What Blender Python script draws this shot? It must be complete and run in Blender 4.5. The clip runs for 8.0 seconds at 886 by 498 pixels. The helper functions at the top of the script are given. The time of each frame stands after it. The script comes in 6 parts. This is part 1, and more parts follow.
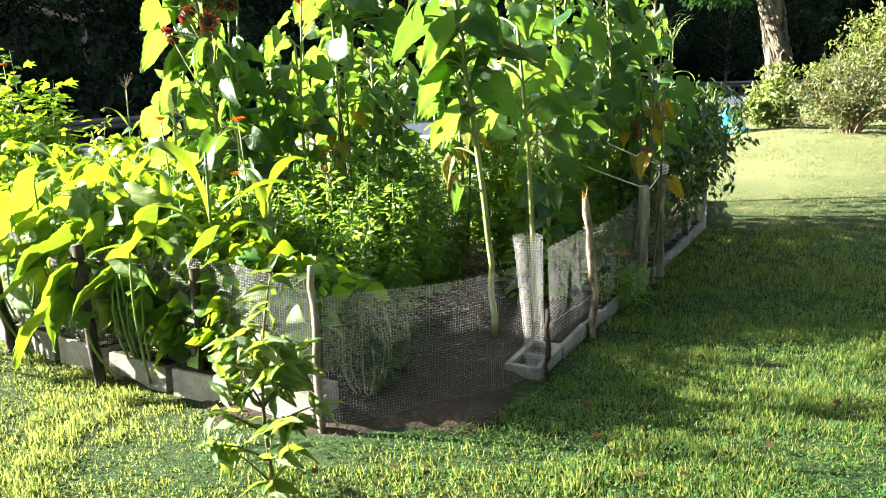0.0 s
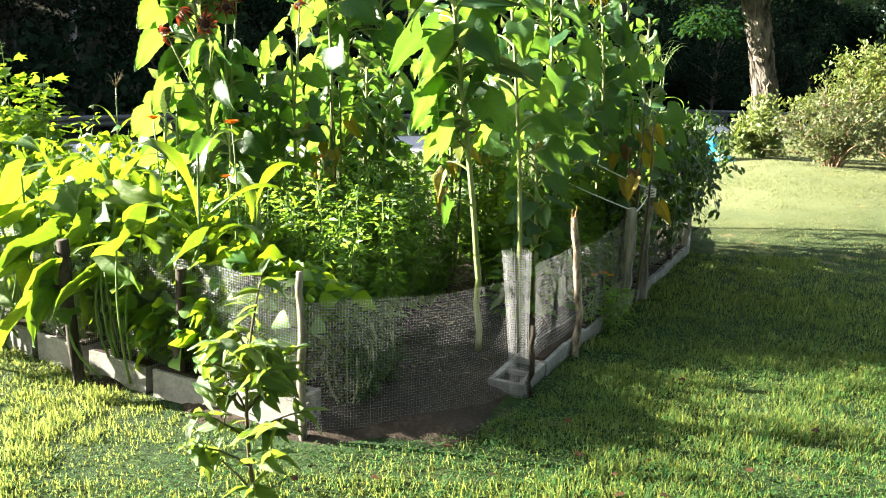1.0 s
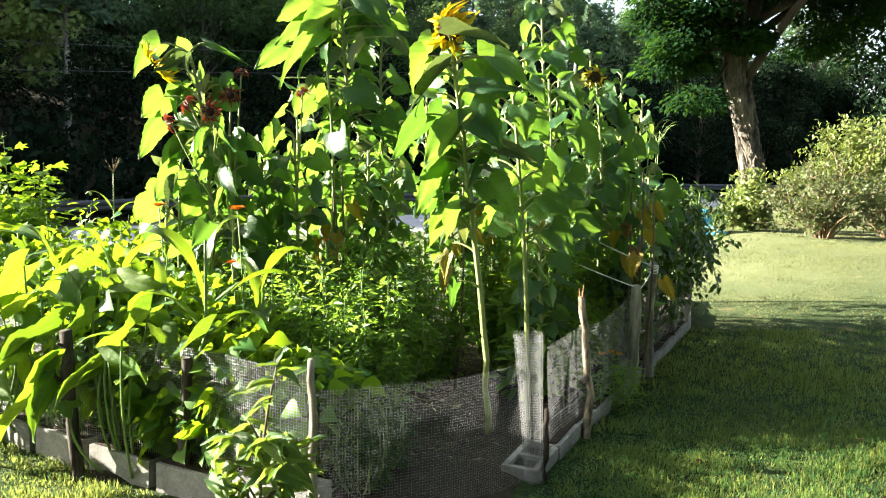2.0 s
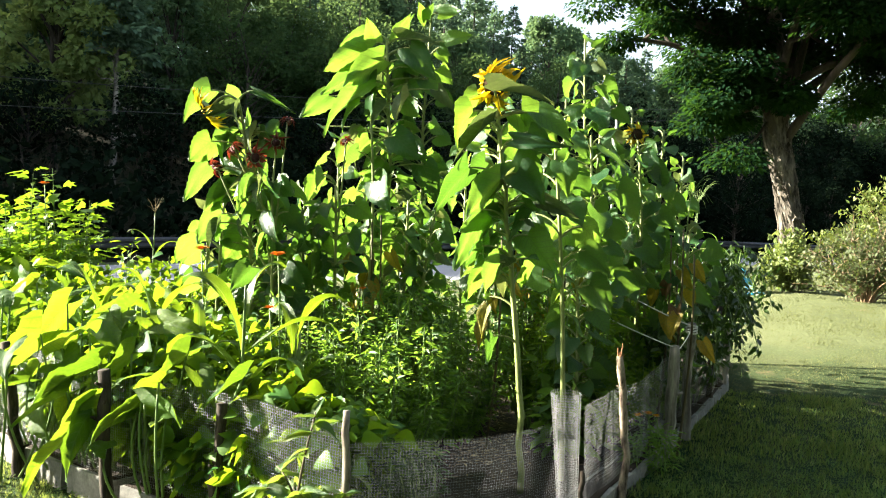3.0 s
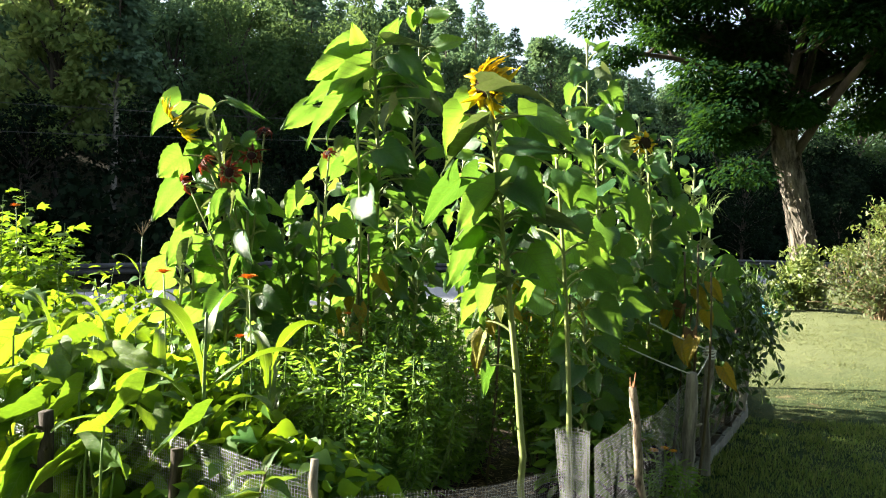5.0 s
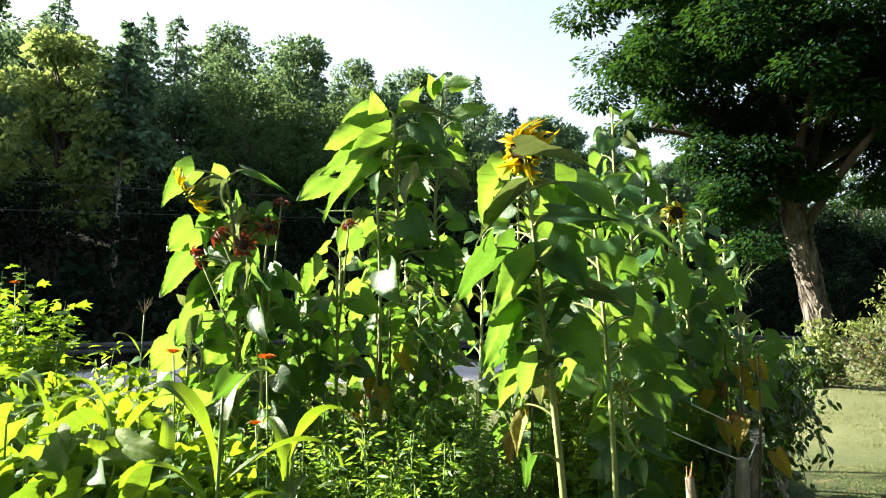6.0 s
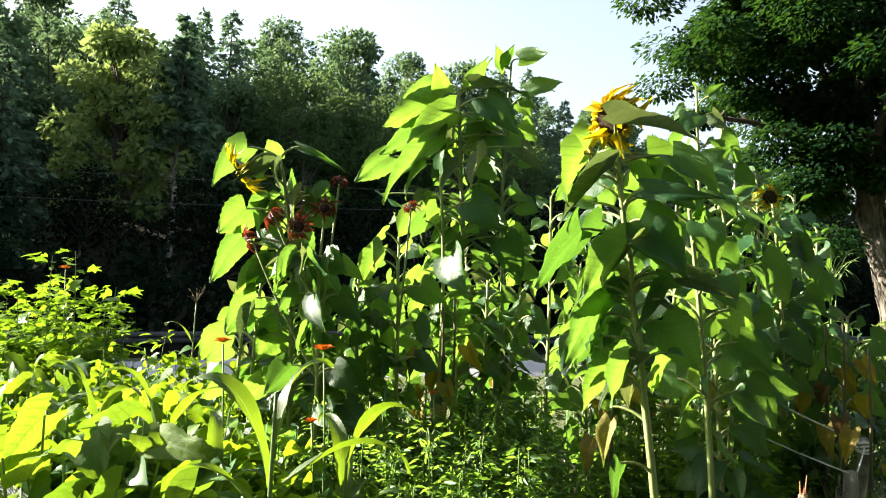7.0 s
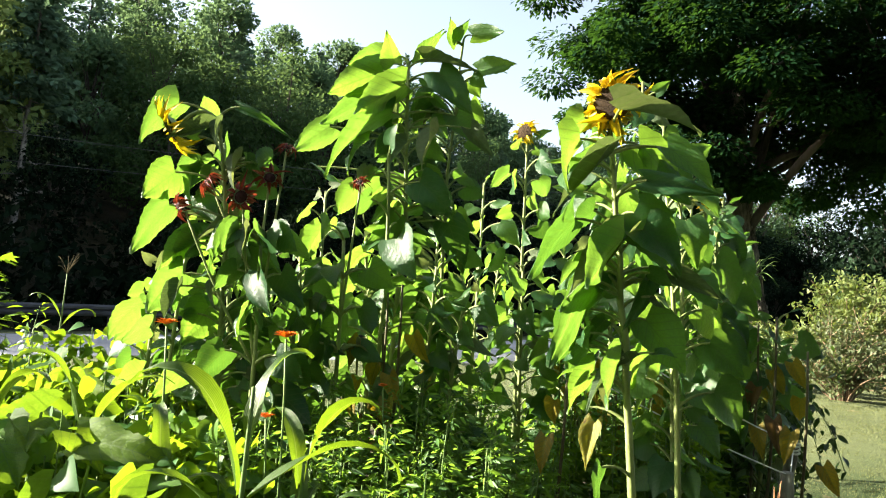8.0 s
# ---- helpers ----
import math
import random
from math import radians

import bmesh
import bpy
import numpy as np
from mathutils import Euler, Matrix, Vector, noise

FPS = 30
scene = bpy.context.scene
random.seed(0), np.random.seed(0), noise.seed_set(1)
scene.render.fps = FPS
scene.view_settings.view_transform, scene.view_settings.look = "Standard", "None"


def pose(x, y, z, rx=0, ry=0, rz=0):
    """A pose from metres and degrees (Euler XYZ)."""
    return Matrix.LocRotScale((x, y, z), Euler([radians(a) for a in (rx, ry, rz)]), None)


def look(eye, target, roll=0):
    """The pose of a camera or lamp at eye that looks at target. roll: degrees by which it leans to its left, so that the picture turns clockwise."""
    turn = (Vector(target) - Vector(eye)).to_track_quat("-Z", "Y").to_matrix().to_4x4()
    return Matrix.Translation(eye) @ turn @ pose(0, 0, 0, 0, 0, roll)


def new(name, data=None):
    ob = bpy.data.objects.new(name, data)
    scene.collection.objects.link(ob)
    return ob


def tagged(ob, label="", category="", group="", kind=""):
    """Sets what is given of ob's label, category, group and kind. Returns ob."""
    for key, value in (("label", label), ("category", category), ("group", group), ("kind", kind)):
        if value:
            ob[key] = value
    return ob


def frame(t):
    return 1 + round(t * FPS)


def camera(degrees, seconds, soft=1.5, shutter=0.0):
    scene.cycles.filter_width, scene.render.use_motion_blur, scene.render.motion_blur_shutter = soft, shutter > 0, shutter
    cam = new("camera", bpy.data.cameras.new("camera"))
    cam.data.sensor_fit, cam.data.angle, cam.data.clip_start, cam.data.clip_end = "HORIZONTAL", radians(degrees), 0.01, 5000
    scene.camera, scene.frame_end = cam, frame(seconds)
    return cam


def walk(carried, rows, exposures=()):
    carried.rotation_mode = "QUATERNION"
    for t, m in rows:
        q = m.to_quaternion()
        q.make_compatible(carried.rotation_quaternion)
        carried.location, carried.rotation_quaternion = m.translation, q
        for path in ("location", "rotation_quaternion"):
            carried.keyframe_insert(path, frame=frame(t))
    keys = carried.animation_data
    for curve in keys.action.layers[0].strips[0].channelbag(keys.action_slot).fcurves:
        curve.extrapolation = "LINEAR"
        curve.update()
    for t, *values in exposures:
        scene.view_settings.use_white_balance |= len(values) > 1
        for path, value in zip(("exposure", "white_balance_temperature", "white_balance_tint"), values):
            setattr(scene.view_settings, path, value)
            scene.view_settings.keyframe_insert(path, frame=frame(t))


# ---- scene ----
cam = camera(59.0, 8.0, soft=1.1)
PATH = [
    (0, (0.064, -0.066, 1.47), (0.037, 1.888, 1.044), -0.7),
    (0.5, (0.047, -0.069, 1.457), (0.024, 1.892, 1.065), 0.4),
    (1, (0.027, -0.073, 1.46), (0.047, 1.889, 1.071), 2.2),
    (1.5, (-0.003, -0.069, 1.468), (0.034, 1.905, 1.145), 1.4),
    (1.7, (-0.024, -0.052, 1.481), (0.014, 1.933, 1.241), 1.1),
    (2.8, (-0.14, -0.034, 1.48), (-0.132, 1.961, 1.34), 2.7),
    (3, (-0.108, -0.026, 1.506), (-0.152, 1.973, 1.429), 3.1),
    (3.5, (-0.38, 1.207, 1.491), (-0.414, 3.206, 1.438), 1.6),
    (4, (0.036, 0.161, 1.456), (-0.16, 2.151, 1.396), 2.5),
    (4.2, (0.067, 0.185, 1.434), (-0.147, 2.171, 1.343), 2.2),
    (5.3, (-0.11, 0.508, 1.491), (-0.122, 2.507, 1.533), 2.0),
    (5.5, (-0.155, 0.556, 1.488), (-0.16, 2.554, 1.579), 1.8),
    (6, (-0.211, 0.704, 1.468), (-0.275, 2.696, 1.643), 2.0),
    (6.5, (-0.246, 0.923, 1.451), (-0.415, 2.902, 1.679), 2.7),
    (7, (-0.336, 1.081, 1.441), (-0.524, 3.066, 1.597), 2.8),
    (7.5, (-0.571, 1.235, 1.439), (-0.501, 3.224, 1.636), 5.0),
    (8, (-0.797, 1.359, 1.427), (-0.637, 3.347, 1.567), 5.3),
]
EXPOSURES = [(0.0, 3.6), (1.0, 3.53), (1.7, 3.42), (3.0, 3.15), (4.0, 2.92), (5.5, 3.0), (6.2, 2.87), (8.0, 2.8)]
walk(cam, [(t, look(eye, target, roll)) for t, eye, target, roll in PATH], EXPOSURES)

# ---- light: low sun over the valley side, clear pale sky ----
SUN_ELEVATION, SUN_X, SUN_Y = 19.0, -0.98, 0.19
world = bpy.data.worlds.new("sky")
scene.world = world
world.use_nodes = True
wn = world.node_tree.nodes
wn.clear()
sky = wn.new("ShaderNodeTexSky")
sky.sky_type = "NISHITA"
sky.sun_disc = False
sky.sun_elevation = radians(SUN_ELEVATION)
sky.sun_rotation = radians(281)
sky.air_density, sky.dust_density, sky.ozone_density = 1.0, 2.6, 0.6
bg = wn.new("ShaderNodeBackground")
bg.inputs["Strength"].default_value = 0.058
wo = wn.new("ShaderNodeOutputWorld")
haze = wn.new("ShaderNodeHueSaturation")
haze.inputs["Saturation"].default_value, haze.inputs["Value"].default_value = 0.72, 1.06
world.node_tree.links.new(sky.outputs["Color"], haze.inputs["Color"])
world.node_tree.links.new(haze.outputs["Color"], bg.inputs["Color"])
world.node_tree.links.new(bg.outputs["Background"], wo.inputs["Surface"])
sun_data = bpy.data.lights.new("sun", "SUN")
sun_data.energy, sun_data.angle, sun_data.color = 5.0, radians(0.55), (1.0, 0.92, 0.76)
sun = new("sun", sun_data)
SUN = Vector((SUN_X * math.cos(radians(SUN_ELEVATION)), SUN_Y * math.cos(radians(SUN_ELEVATION)), math.sin(radians(SUN_ELEVATION)))).normalized()
sun.matrix_world = look(SUN * 60, (0, 0, 0))


# ---- materials ----
def material(name, rough=0.6, spec=0.4):
    m = bpy.data.materials.new(name)
    m.use_nodes = True
    nt = m.node_tree
    b = nt.nodes["Principled BSDF"]
    b.inputs["Roughness"].default_value = rough
    b.inputs["Specular IOR Level"].default_value = spec
    return m, nt, b


def ramp(nt, source, stops):
    r = nt.nodes.new("ShaderNodeValToRGB")
    e = r.color_ramp.elements
    while len(e) < len(stops):
        e.new(0.5)
    for el, (p, c) in zip(e, stops):
        el.position, el.color = p, (*c, 1)
    nt.links.new(source, r.inputs[0])
    return r.outputs["Color"]


def noise_tex(nt, scale, detail=4.0, rough=0.6, coord="Object", stretch=None):
    tc = nt.nodes.new("ShaderNodeTexCoord")
    n = nt.nodes.new("ShaderNodeTexNoise")
    n.inputs["Scale"].default_value, n.inputs["Detail"].default_value, n.inputs["Roughness"].default_value = scale, detail, rough
    if stretch:
        mp = nt.nodes.new("ShaderNodeMapping")
        mp.inputs["Scale"].default_value = stretch
        nt.links.new(tc.outputs[coord], mp.inputs[0])
        nt.links.new(mp.outputs[0], n.inputs["Vector"])
    else:
        nt.links.new(tc.outputs[coord], n.inputs["Vector"])
    return n.outputs["Fac"]


def mix(nt, a, b, fac, mode="MIX"):
    m = nt.nodes.new("ShaderNodeMix")
    m.data_type, m.blend_type = "RGBA", mode
    for sock, v in ((m.inputs[0], fac), (m.inputs[6], a), (m.inputs[7], b)):
        if isinstance(v, (int, float)):
            sock.default_value = v
        elif isinstance(v, tuple):
            sock.default_value = (*v, 1)
        else:
            nt.links.new(v, sock)
    return m.outputs[2]


def bump(nt, b, height, strength=0.4, dist=0.01):
    n = nt.nodes.new("ShaderNodeBump")
    n.inputs["Strength"].default_value, n.inputs["Distance"].default_value = strength, dist
    nt.links.new(height, n.inputs["Height"])
    nt.links.new(n.outputs["Normal"], b.inputs["Normal"])


def leaf_material(name, colours, through_colour, amount=0.45, rough=0.42, spec=0.5, veins=False, by="island", spots=None, dim=0.55, blade=False):
    """Leaf tissue: glossy skin over a body that lets light through."""
    m, nt, b = material(name, rough, spec)
    if by == "island":
        rnd = nt.nodes.new("ShaderNodeNewGeometry").outputs["Random Per Island"]
    else:
        rnd = nt.nodes.new("ShaderNodeObjectInfo").outputs["Random"]
    stops = [(i / max(1, len(colours) - 1), tuple(dim * k for k in c)) for i, c in enumerate(colours)]
    through_colour = tuple(dim * k for k in through_colour)
    col = ramp(nt, rnd, stops)
    blotch = noise_tex(nt, 9.0, 3.0)
    col = mix(nt, col, ramp(nt, blotch, [(0.3, (0.55, 0.6, 0.5)), (0.7, (1.25, 1.2, 1.1))]), 0.8, "MULTIPLY")
    if spots:
        s = ramp(nt, noise_tex(nt, 5.0, 5.0, 0.7), [(0.56, (0, 0, 0)), (0.66, (1, 1, 1))])
        col = mix(nt, col, spots, s)
    thick = ramp(nt, noise_tex(nt, 22.0, 4.0, 0.65), [(0.3, (0.78, 0.82, 0.76)), (0.7, (1.12, 1.1, 1.08))])
    tcol = mix(nt, mix(nt, through_colour, col, 0.15), thick, 0.85, "MULTIPLY")
    if veins:
        tcol = mix(nt, tcol, ramp(nt, rnd, [(0.0, (0.40, 0.5, 0.42)), (0.5, (0.95, 0.95, 0.95)), (1.0, (1.4, 1.25, 1.0))]), 0.9, "MULTIPLY")
    if veins:
        uv = nt.nodes.new("ShaderNodeTexCoord")
        sep = nt.nodes.new("ShaderNodeSeparateXYZ")
        nt.links.new(uv.outputs["UV"], sep.inputs[0])

        def op(kind, a, c=None):
            k = nt.nodes.new("ShaderNodeMath")
            k.operation = kind
            for i, v in enumerate((a, c)):
                if v is None:
                    continue
                if isinstance(v, (int, float)):
                    k.inputs[i].default_value = v
                else:
                    nt.links.new(v, k.inputs[i])
            return k.outputs[0]
        side = op("ABSOLUTE", op("SUBTRACT", sep.outputs["X"], 0.5))
        along = op("SUBTRACT", sep.outputs["Y"], op("MULTIPLY", side, 0.75))
        tri = op("ABSOLUTE", op("SUBTRACT", op("FRACT", op("MULTIPLY", along, 7.0)), 0.5))
        line = op("MINIMUM", op("MULTIPLY", side, 9.0), op("MULTIPLY", tri, 1.6))
        v = ramp(nt, line, [(0.03, (1, 1, 1)), (0.16, (0, 0, 0))])
        col = mix(nt, col, (0.15, 0.23, 0.08), mix(nt, (0, 0, 0), v, 0.5))
        tcol = mix(nt, tcol, (0.05, 0.10, 0.005), mix(nt, (0, 0, 0), v, 0.6))
        bump(nt, b, mix(nt, line, noise_tex(nt, 24.0, 4.0), 0.8), 0.5, 0.008)
    elif blade:
        sep = nt.nodes.new("ShaderNodeSeparateXYZ")
        nt.links.new(nt.nodes.new("ShaderNodeTexCoord").outputs["UV"], sep.inputs[0])
        wave = nt.nodes.new("ShaderNodeTexWave")
        wave.inputs["Scale"].default_value, wave.inputs["Distortion"].default_value = 5.0, 0.6
        nt.links.new(nt.nodes.new("ShaderNodeTexCoord").outputs["UV"], wave.inputs["Vector"])
        lines = ramp(nt, wave.outputs["Fac"], [(0.2, (0.72, 0.76, 0.7)), (0.8, (1.08, 1.06, 1.04))])
        rib = ramp(nt, sep.outputs["X"], [(0.44, (0, 0, 0)), (0.485, (1, 1, 1)), (0.515, (1, 1, 1)), (0.56, (0, 0, 0))])
        col = mix(nt, mix(nt, col, lines, 0.8, "MULTIPLY"), (0.24, 0.32, 0.14), mix(nt, (0, 0, 0), rib, 0.7))
        tcol = mix(nt, mix(nt, tcol, lines, 0.8, "MULTIPLY"), (0.16, 0.22, 0.03), mix(nt, (0, 0, 0), rib, 0.6))
        bump(nt, b, wave.outputs["Fac"], 0.3, 0.004)
    else:
        bump(nt, b, blotch, 0.25, 0.01)
    nt.links.new(col, b.inputs["Base Color"])
    tr = nt.nodes.new("ShaderNodeBsdfTranslucent")
    nt.links.new(tcol, tr.inputs["Color"])
    ms = nt.nodes.new("ShaderNodeMixShader")
    ms.inputs[0].default_value = amount
    nt.links.new(b.outputs[0], ms.inputs[1])
    nt.links.new(tr.outputs[0], ms.inputs[2])
    nt.links.new(ms.outputs[0], nt.nodes["Material Output"].inputs["Surface"])
    return m


def bark_material(name, dark, light, scale=6.0, stretch=(1, 1, 0.2), depth=0.03):
    m, nt, b = material(name, 0.9, 0.2)
    f = noise_tex(nt, scale, 8.0, 0.7, stretch=stretch)
    col = ramp(nt, f, [(0.38, dark), (0.60, light)])
    col = mix(nt, col, ramp(nt, noise_tex(nt, scale * 0.3), [(0.35, (0.65, 0.65, 0.62)), (0.7, (1.15, 1.1, 1.05))]), 0.8, "MULTIPLY")
    nt.links.new(col, b.inputs["Base Color"])
    bump(nt, b, f, 0.9, depth)
    return m


SUNFLOWER_LEAF = leaf_material("sunflower_leaf", [(0.024, 0.100, 0.038), (0.038, 0.130, 0.044), (0.066, 0.17, 0.050)], (0.215, 0.40, 0.040), 0.53, 0.38, 0.42, veins=True, by="object", dim=0.77)
SQUASH_LEAF = leaf_material("squash_leaf", [(0.04, 0.13, 0.03), (0.09, 0.20, 0.03), (0.16, 0.26, 0.04)], (0.26, 0.41, 0.020), 0.52, 0.55, 0.14, veins=True, by="object", spots=(0.10, 0.15, 0.04), dim=0.70)
CORN_LEAF = leaf_material("corn_leaf", [(0.07, 0.16, 0.025), (0.11, 0.22, 0.03), (0.16, 0.26, 0.03)], (0.34, 0.52, 0.02), 0.46, 0.42, 0.5, by="object", dim=0.60, blade=True)
YELLOW_LEAF = leaf_material("yellowed_leaf", [(0.42, 0.38, 0.04), (0.48, 0.36, 0.03), (0.40, 0.28, 0.04)], (0.70, 0.52, 0.03), 0.45, 0.5, 0.4, veins=True, by="object", spots=(0.12, 0.07, 0.02))
# sun sheen painted as a pale colour, for leaves turned glossy side on
SHEEN_LEAF = leaf_material("sheen_leaf", [(0.11, 0.18, 0.09), (0.16, 0.23, 0.13), (0.21, 0.27, 0.17)], (0.36, 0.45, 0.12), 0.32, 0.62, 0.16, veins=True, by="object", dim=0.52)
DRY_LEAF = leaf_material("dry_leaf", [(0.16, 0.09, 0.04), (0.26, 0.17, 0.08), (0.10, 0.05, 0.02)], (0.25, 0.14, 0.04), 0.25, 0.7, 0.2, by="object")
BUSH_LEAF = leaf_material("bush_leaf", [(0.035, 0.10, 0.025), (0.06, 0.14, 0.03), (0.10, 0.19, 0.035)], (0.28, 0.47, 0.04), 0.48, 0.45, 0.4, dim=1.02)
LIGHT_LEAF = leaf_material("light_leaf", [(0.03, 0.13, 0.03), (0.07, 0.19, 0.03), (0.14, 0.26, 0.04)], (0.31, 0.47, 0.012), 0.48, 0.5, 0.3, dim=0.85)
CUT_LEAF = leaf_material("cut_leaf", [(0.08, 0.20, 0.03), (0.14, 0.27, 0.03), (0.18, 0.31, 0.05)], (0.31, 0.50, 0.02), 0.48, 0.55, 0.25, dim=0.72)
VINE_LEAF = leaf_material("vine_leaf", [(0.02, 0.065, 0.016), (0.04, 0.10, 0.02), (0.06, 0.13, 0.025)], (0.14, 0.28, 0.02), 0.35, 0.4, 0.5)
SAPLING_LEAF = leaf_material("sapling_leaf", [(0.07, 0.17, 0.06), (0.11, 0.22, 0.07), (0.20, 0.29, 0.08)], (0.36, 0.48, 0.05), 0.46, 0.45, 0.35, veins=True, by="object", dim=0.7)
SHRUB_LEAF = leaf_material("grey_shrub_leaf", [(0.08, 0.12, 0.05), (0.13, 0.17, 0.08), (0.19, 0.22, 0.11)], (0.22, 0.28, 0.06), 0.35, 0.6, 0.3)
POKE_LEAF = leaf_material("pale_bush_leaf", [(0.15, 0.24, 0.07), (0.24, 0.32, 0.10), (0.32, 0.38, 0.14)], (0.42, 0.52, 0.08), 0.35, 0.5, 0.4)
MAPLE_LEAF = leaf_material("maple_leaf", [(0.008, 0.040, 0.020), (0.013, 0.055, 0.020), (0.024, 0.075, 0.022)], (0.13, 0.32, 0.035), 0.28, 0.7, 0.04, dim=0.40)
FOREST_LEAF = leaf_material("forest_leaf", [(0.018, 0.046, 0.018), (0.028, 0.064, 0.022), (0.042, 0.080, 0.026)], (0.13, 0.20, 0.06), 0.36, 0.75, 0.05, dim=1.0)
# deep shade of the lower woods put into a near-black leaf colour
WOOD_SHADE_LEAF = leaf_material("wood_shade_leaf", [(0.010, 0.026, 0.014), (0.015, 0.036, 0.018), (0.022, 0.046, 0.022)], (0.02, 0.04, 0.016), 0.15, 0.85, 0.03, dim=0.36)
# daylight and distance haze put into this paler, bluer copy of forest leaf
HAZE_LIT_LEAF = leaf_material("haze_lit_leaf", [(0.040, 0.085, 0.050), (0.060, 0.110, 0.055), (0.085, 0.135, 0.06)], (0.13, 0.20, 0.085), 0.36, 0.8, 0.05, dim=1.15)
FOREST_PALE = leaf_material("pale_forest_leaf", [(0.12, 0.19, 0.06), (0.16, 0.23, 0.075), (0.20, 0.26, 0.09)], (0.28, 0.36, 0.10), 0.42, 0.7, 0.08, dim=0.95)
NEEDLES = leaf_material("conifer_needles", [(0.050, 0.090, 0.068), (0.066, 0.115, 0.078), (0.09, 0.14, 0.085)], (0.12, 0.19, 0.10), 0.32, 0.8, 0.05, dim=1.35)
GRASS_BLADE = leaf_material("grass_blade", [(0.014, 0.105, 0.036), (0.03, 0.145, 0.045), (0.085, 0.20, 0.06), (0.30, 0.30, 0.14)], (0.46, 0.52, 0.11), 0.54, 0.6, 0.10, dim=0.72)
CLOVER = leaf_material("clover_leaf", [(0.02, 0.10, 0.035), (0.04, 0.14, 0.045), (0.12, 0.20, 0.07)], (0.40, 0.47, 0.09), 0.42, 0.6, 0.12, dim=0.72)
# grass copy with the far lawn's sunlight put into its pale colour
SUNLIT_GRASS = leaf_material("sunlit_grass_blade", [(0.20, 0.24, 0.10), (0.24, 0.27, 0.12), (0.27, 0.29, 0.14), (0.30, 0.31, 0.16)], (0.30, 0.34, 0.14), 0.28, 0.75, 0.05, dim=0.58)
FALLEN = leaf_material("fallen_leaf", [(0.08, 0.03, 0.015), (0.16, 0.07, 0.03), (0.06, 0.03, 0.015)], (0.12, 0.04, 0.015), 0.2, 0.7, 0.2)
PETAL = leaf_material("yellow_petal", [(0.80, 0.50, 0.01), (0.85, 0.62, 0.015), (0.88, 0.68, 0.03)], (0.88, 0.64, 0.01), 0.35, 0.5, 0.3, by="object", dim=0.75)
RED_PETAL = leaf_material("dark_red_petal", [(0.13, 0.014, 0.010), (0.20, 0.025, 0.014), (0.30, 0.12, 0.05)], (0.34, 0.05, 0.02), 0.25, 0.6, 0.3, by="object", dim=0.75)
ORANGE_PETAL = leaf_material("orange_petal", [(0.75, 0.13, 0.008), (0.85, 0.18, 0.01), (0.8, 0.26, 0.01)], (0.85, 0.2, 0.01), 0.3, 0.5, 0.3, dim=0.75)
GOLD_PETAL = leaf_material("gold_petal", [(0.75, 0.32, 0.008), (0.8, 0.4, 0.01)], (0.8, 0.4, 0.01), 0.3, 0.5, 0.3, dim=0.75)

STALK, nt, b = material("green_stalk", 0.55, 0.4)
nt.links.new(ramp(nt, noise_tex(nt, 7.0, 4.0, stretch=(1, 1, 0.3)), [(0.3, (0.10, 0.14, 0.035)), (0.55, (0.19, 0.23, 0.07)), (0.75, (0.29, 0.30, 0.14))]), b.inputs["Base Color"])
bump(nt, b, noise_tex(nt, 60.0, 3.0, stretch=(1, 1, 0.1)), 0.4, 0.004)
GREEN_STEM, nt, b = material("green_stem", 0.55, 0.4)
nt.links.new(ramp(nt, noise_tex(nt, 9.0), [(0.3, (0.07, 0.13, 0.03)), (0.7, (0.16, 0.24, 0.06))]), b.inputs["Base Color"])
DARK_STEM, nt, b = material("purple_brown_stem", 0.6, 0.3)
nt.links.new(ramp(nt, noise_tex(nt, 9.0), [(0.3, (0.05, 0.035, 0.02)), (0.7, (0.10, 0.09, 0.04))]), b.inputs["Base Color"])
DISC, nt, b = material("seed_disc", 0.85, 0.2)
nt.links.new(ramp(nt, noise_tex(nt, 90.0, 2.0), [(0.35, (0.012, 0.008, 0.004)), (0.6, (0.045, 0.024, 0.008)), (0.75, (0.13, 0.075, 0.015))]), b.inputs["Base Color"])
bump(nt, b, noise_tex(nt, 120.0, 2.0), 1.0, 0.006)
RED_DISC, nt, b = material("dark_red_disc", 0.85, 0.2)
nt.links.new(ramp(nt, noise_tex(nt, 60.0, 2.0), [(0.35, (0.012, 0.003, 0.003)), (0.7, (0.06, 0.014, 0.010))]), b.inputs["Base Color"])
bump(nt, b, noise_tex(nt, 120.0, 2.0), 1.0, 0.006)
PALE_WOOD = bark_material("bare_pale_wood", (0.06, 0.052, 0.042), (0.30, 0.275, 0.235), 16.0, (1, 1, 0.2), 0.005)
SEPAL, nt, b = material("grey_green_sepal", 0.6, 0.3)
nt.links.new(ramp(nt, noise_tex(nt, 14.0), [(0.3, (0.14, 0.22, 0.09)), (0.7, (0.28, 0.36, 0.20))]), b.inputs["Base Color"])
BARK = bark_material("stake_bark", (0.012, 0.010, 0.008), (0.075, 0.062, 0.05), 22.0, (1, 1, 0.18), 0.006)
STAKE_WOOD = bark_material("mottled_brown_stake", (0.035, 0.025, 0.018), (0.38, 0.32, 0.25), 20.0, (1, 1, 0.25), 0.006)
SPLINTER = bark_material("fresh_red_splinters", (0.12, 0.05, 0.025), (0.36, 0.19, 0.10), 40.0, (1, 1, 0.12), 0.002)
GREYWOOD = bark_material("weathered_wood", (0.10, 0.094, 0.085), (0.36, 0.345, 0.315), 12.0, (1, 1, 0.12), 0.004)
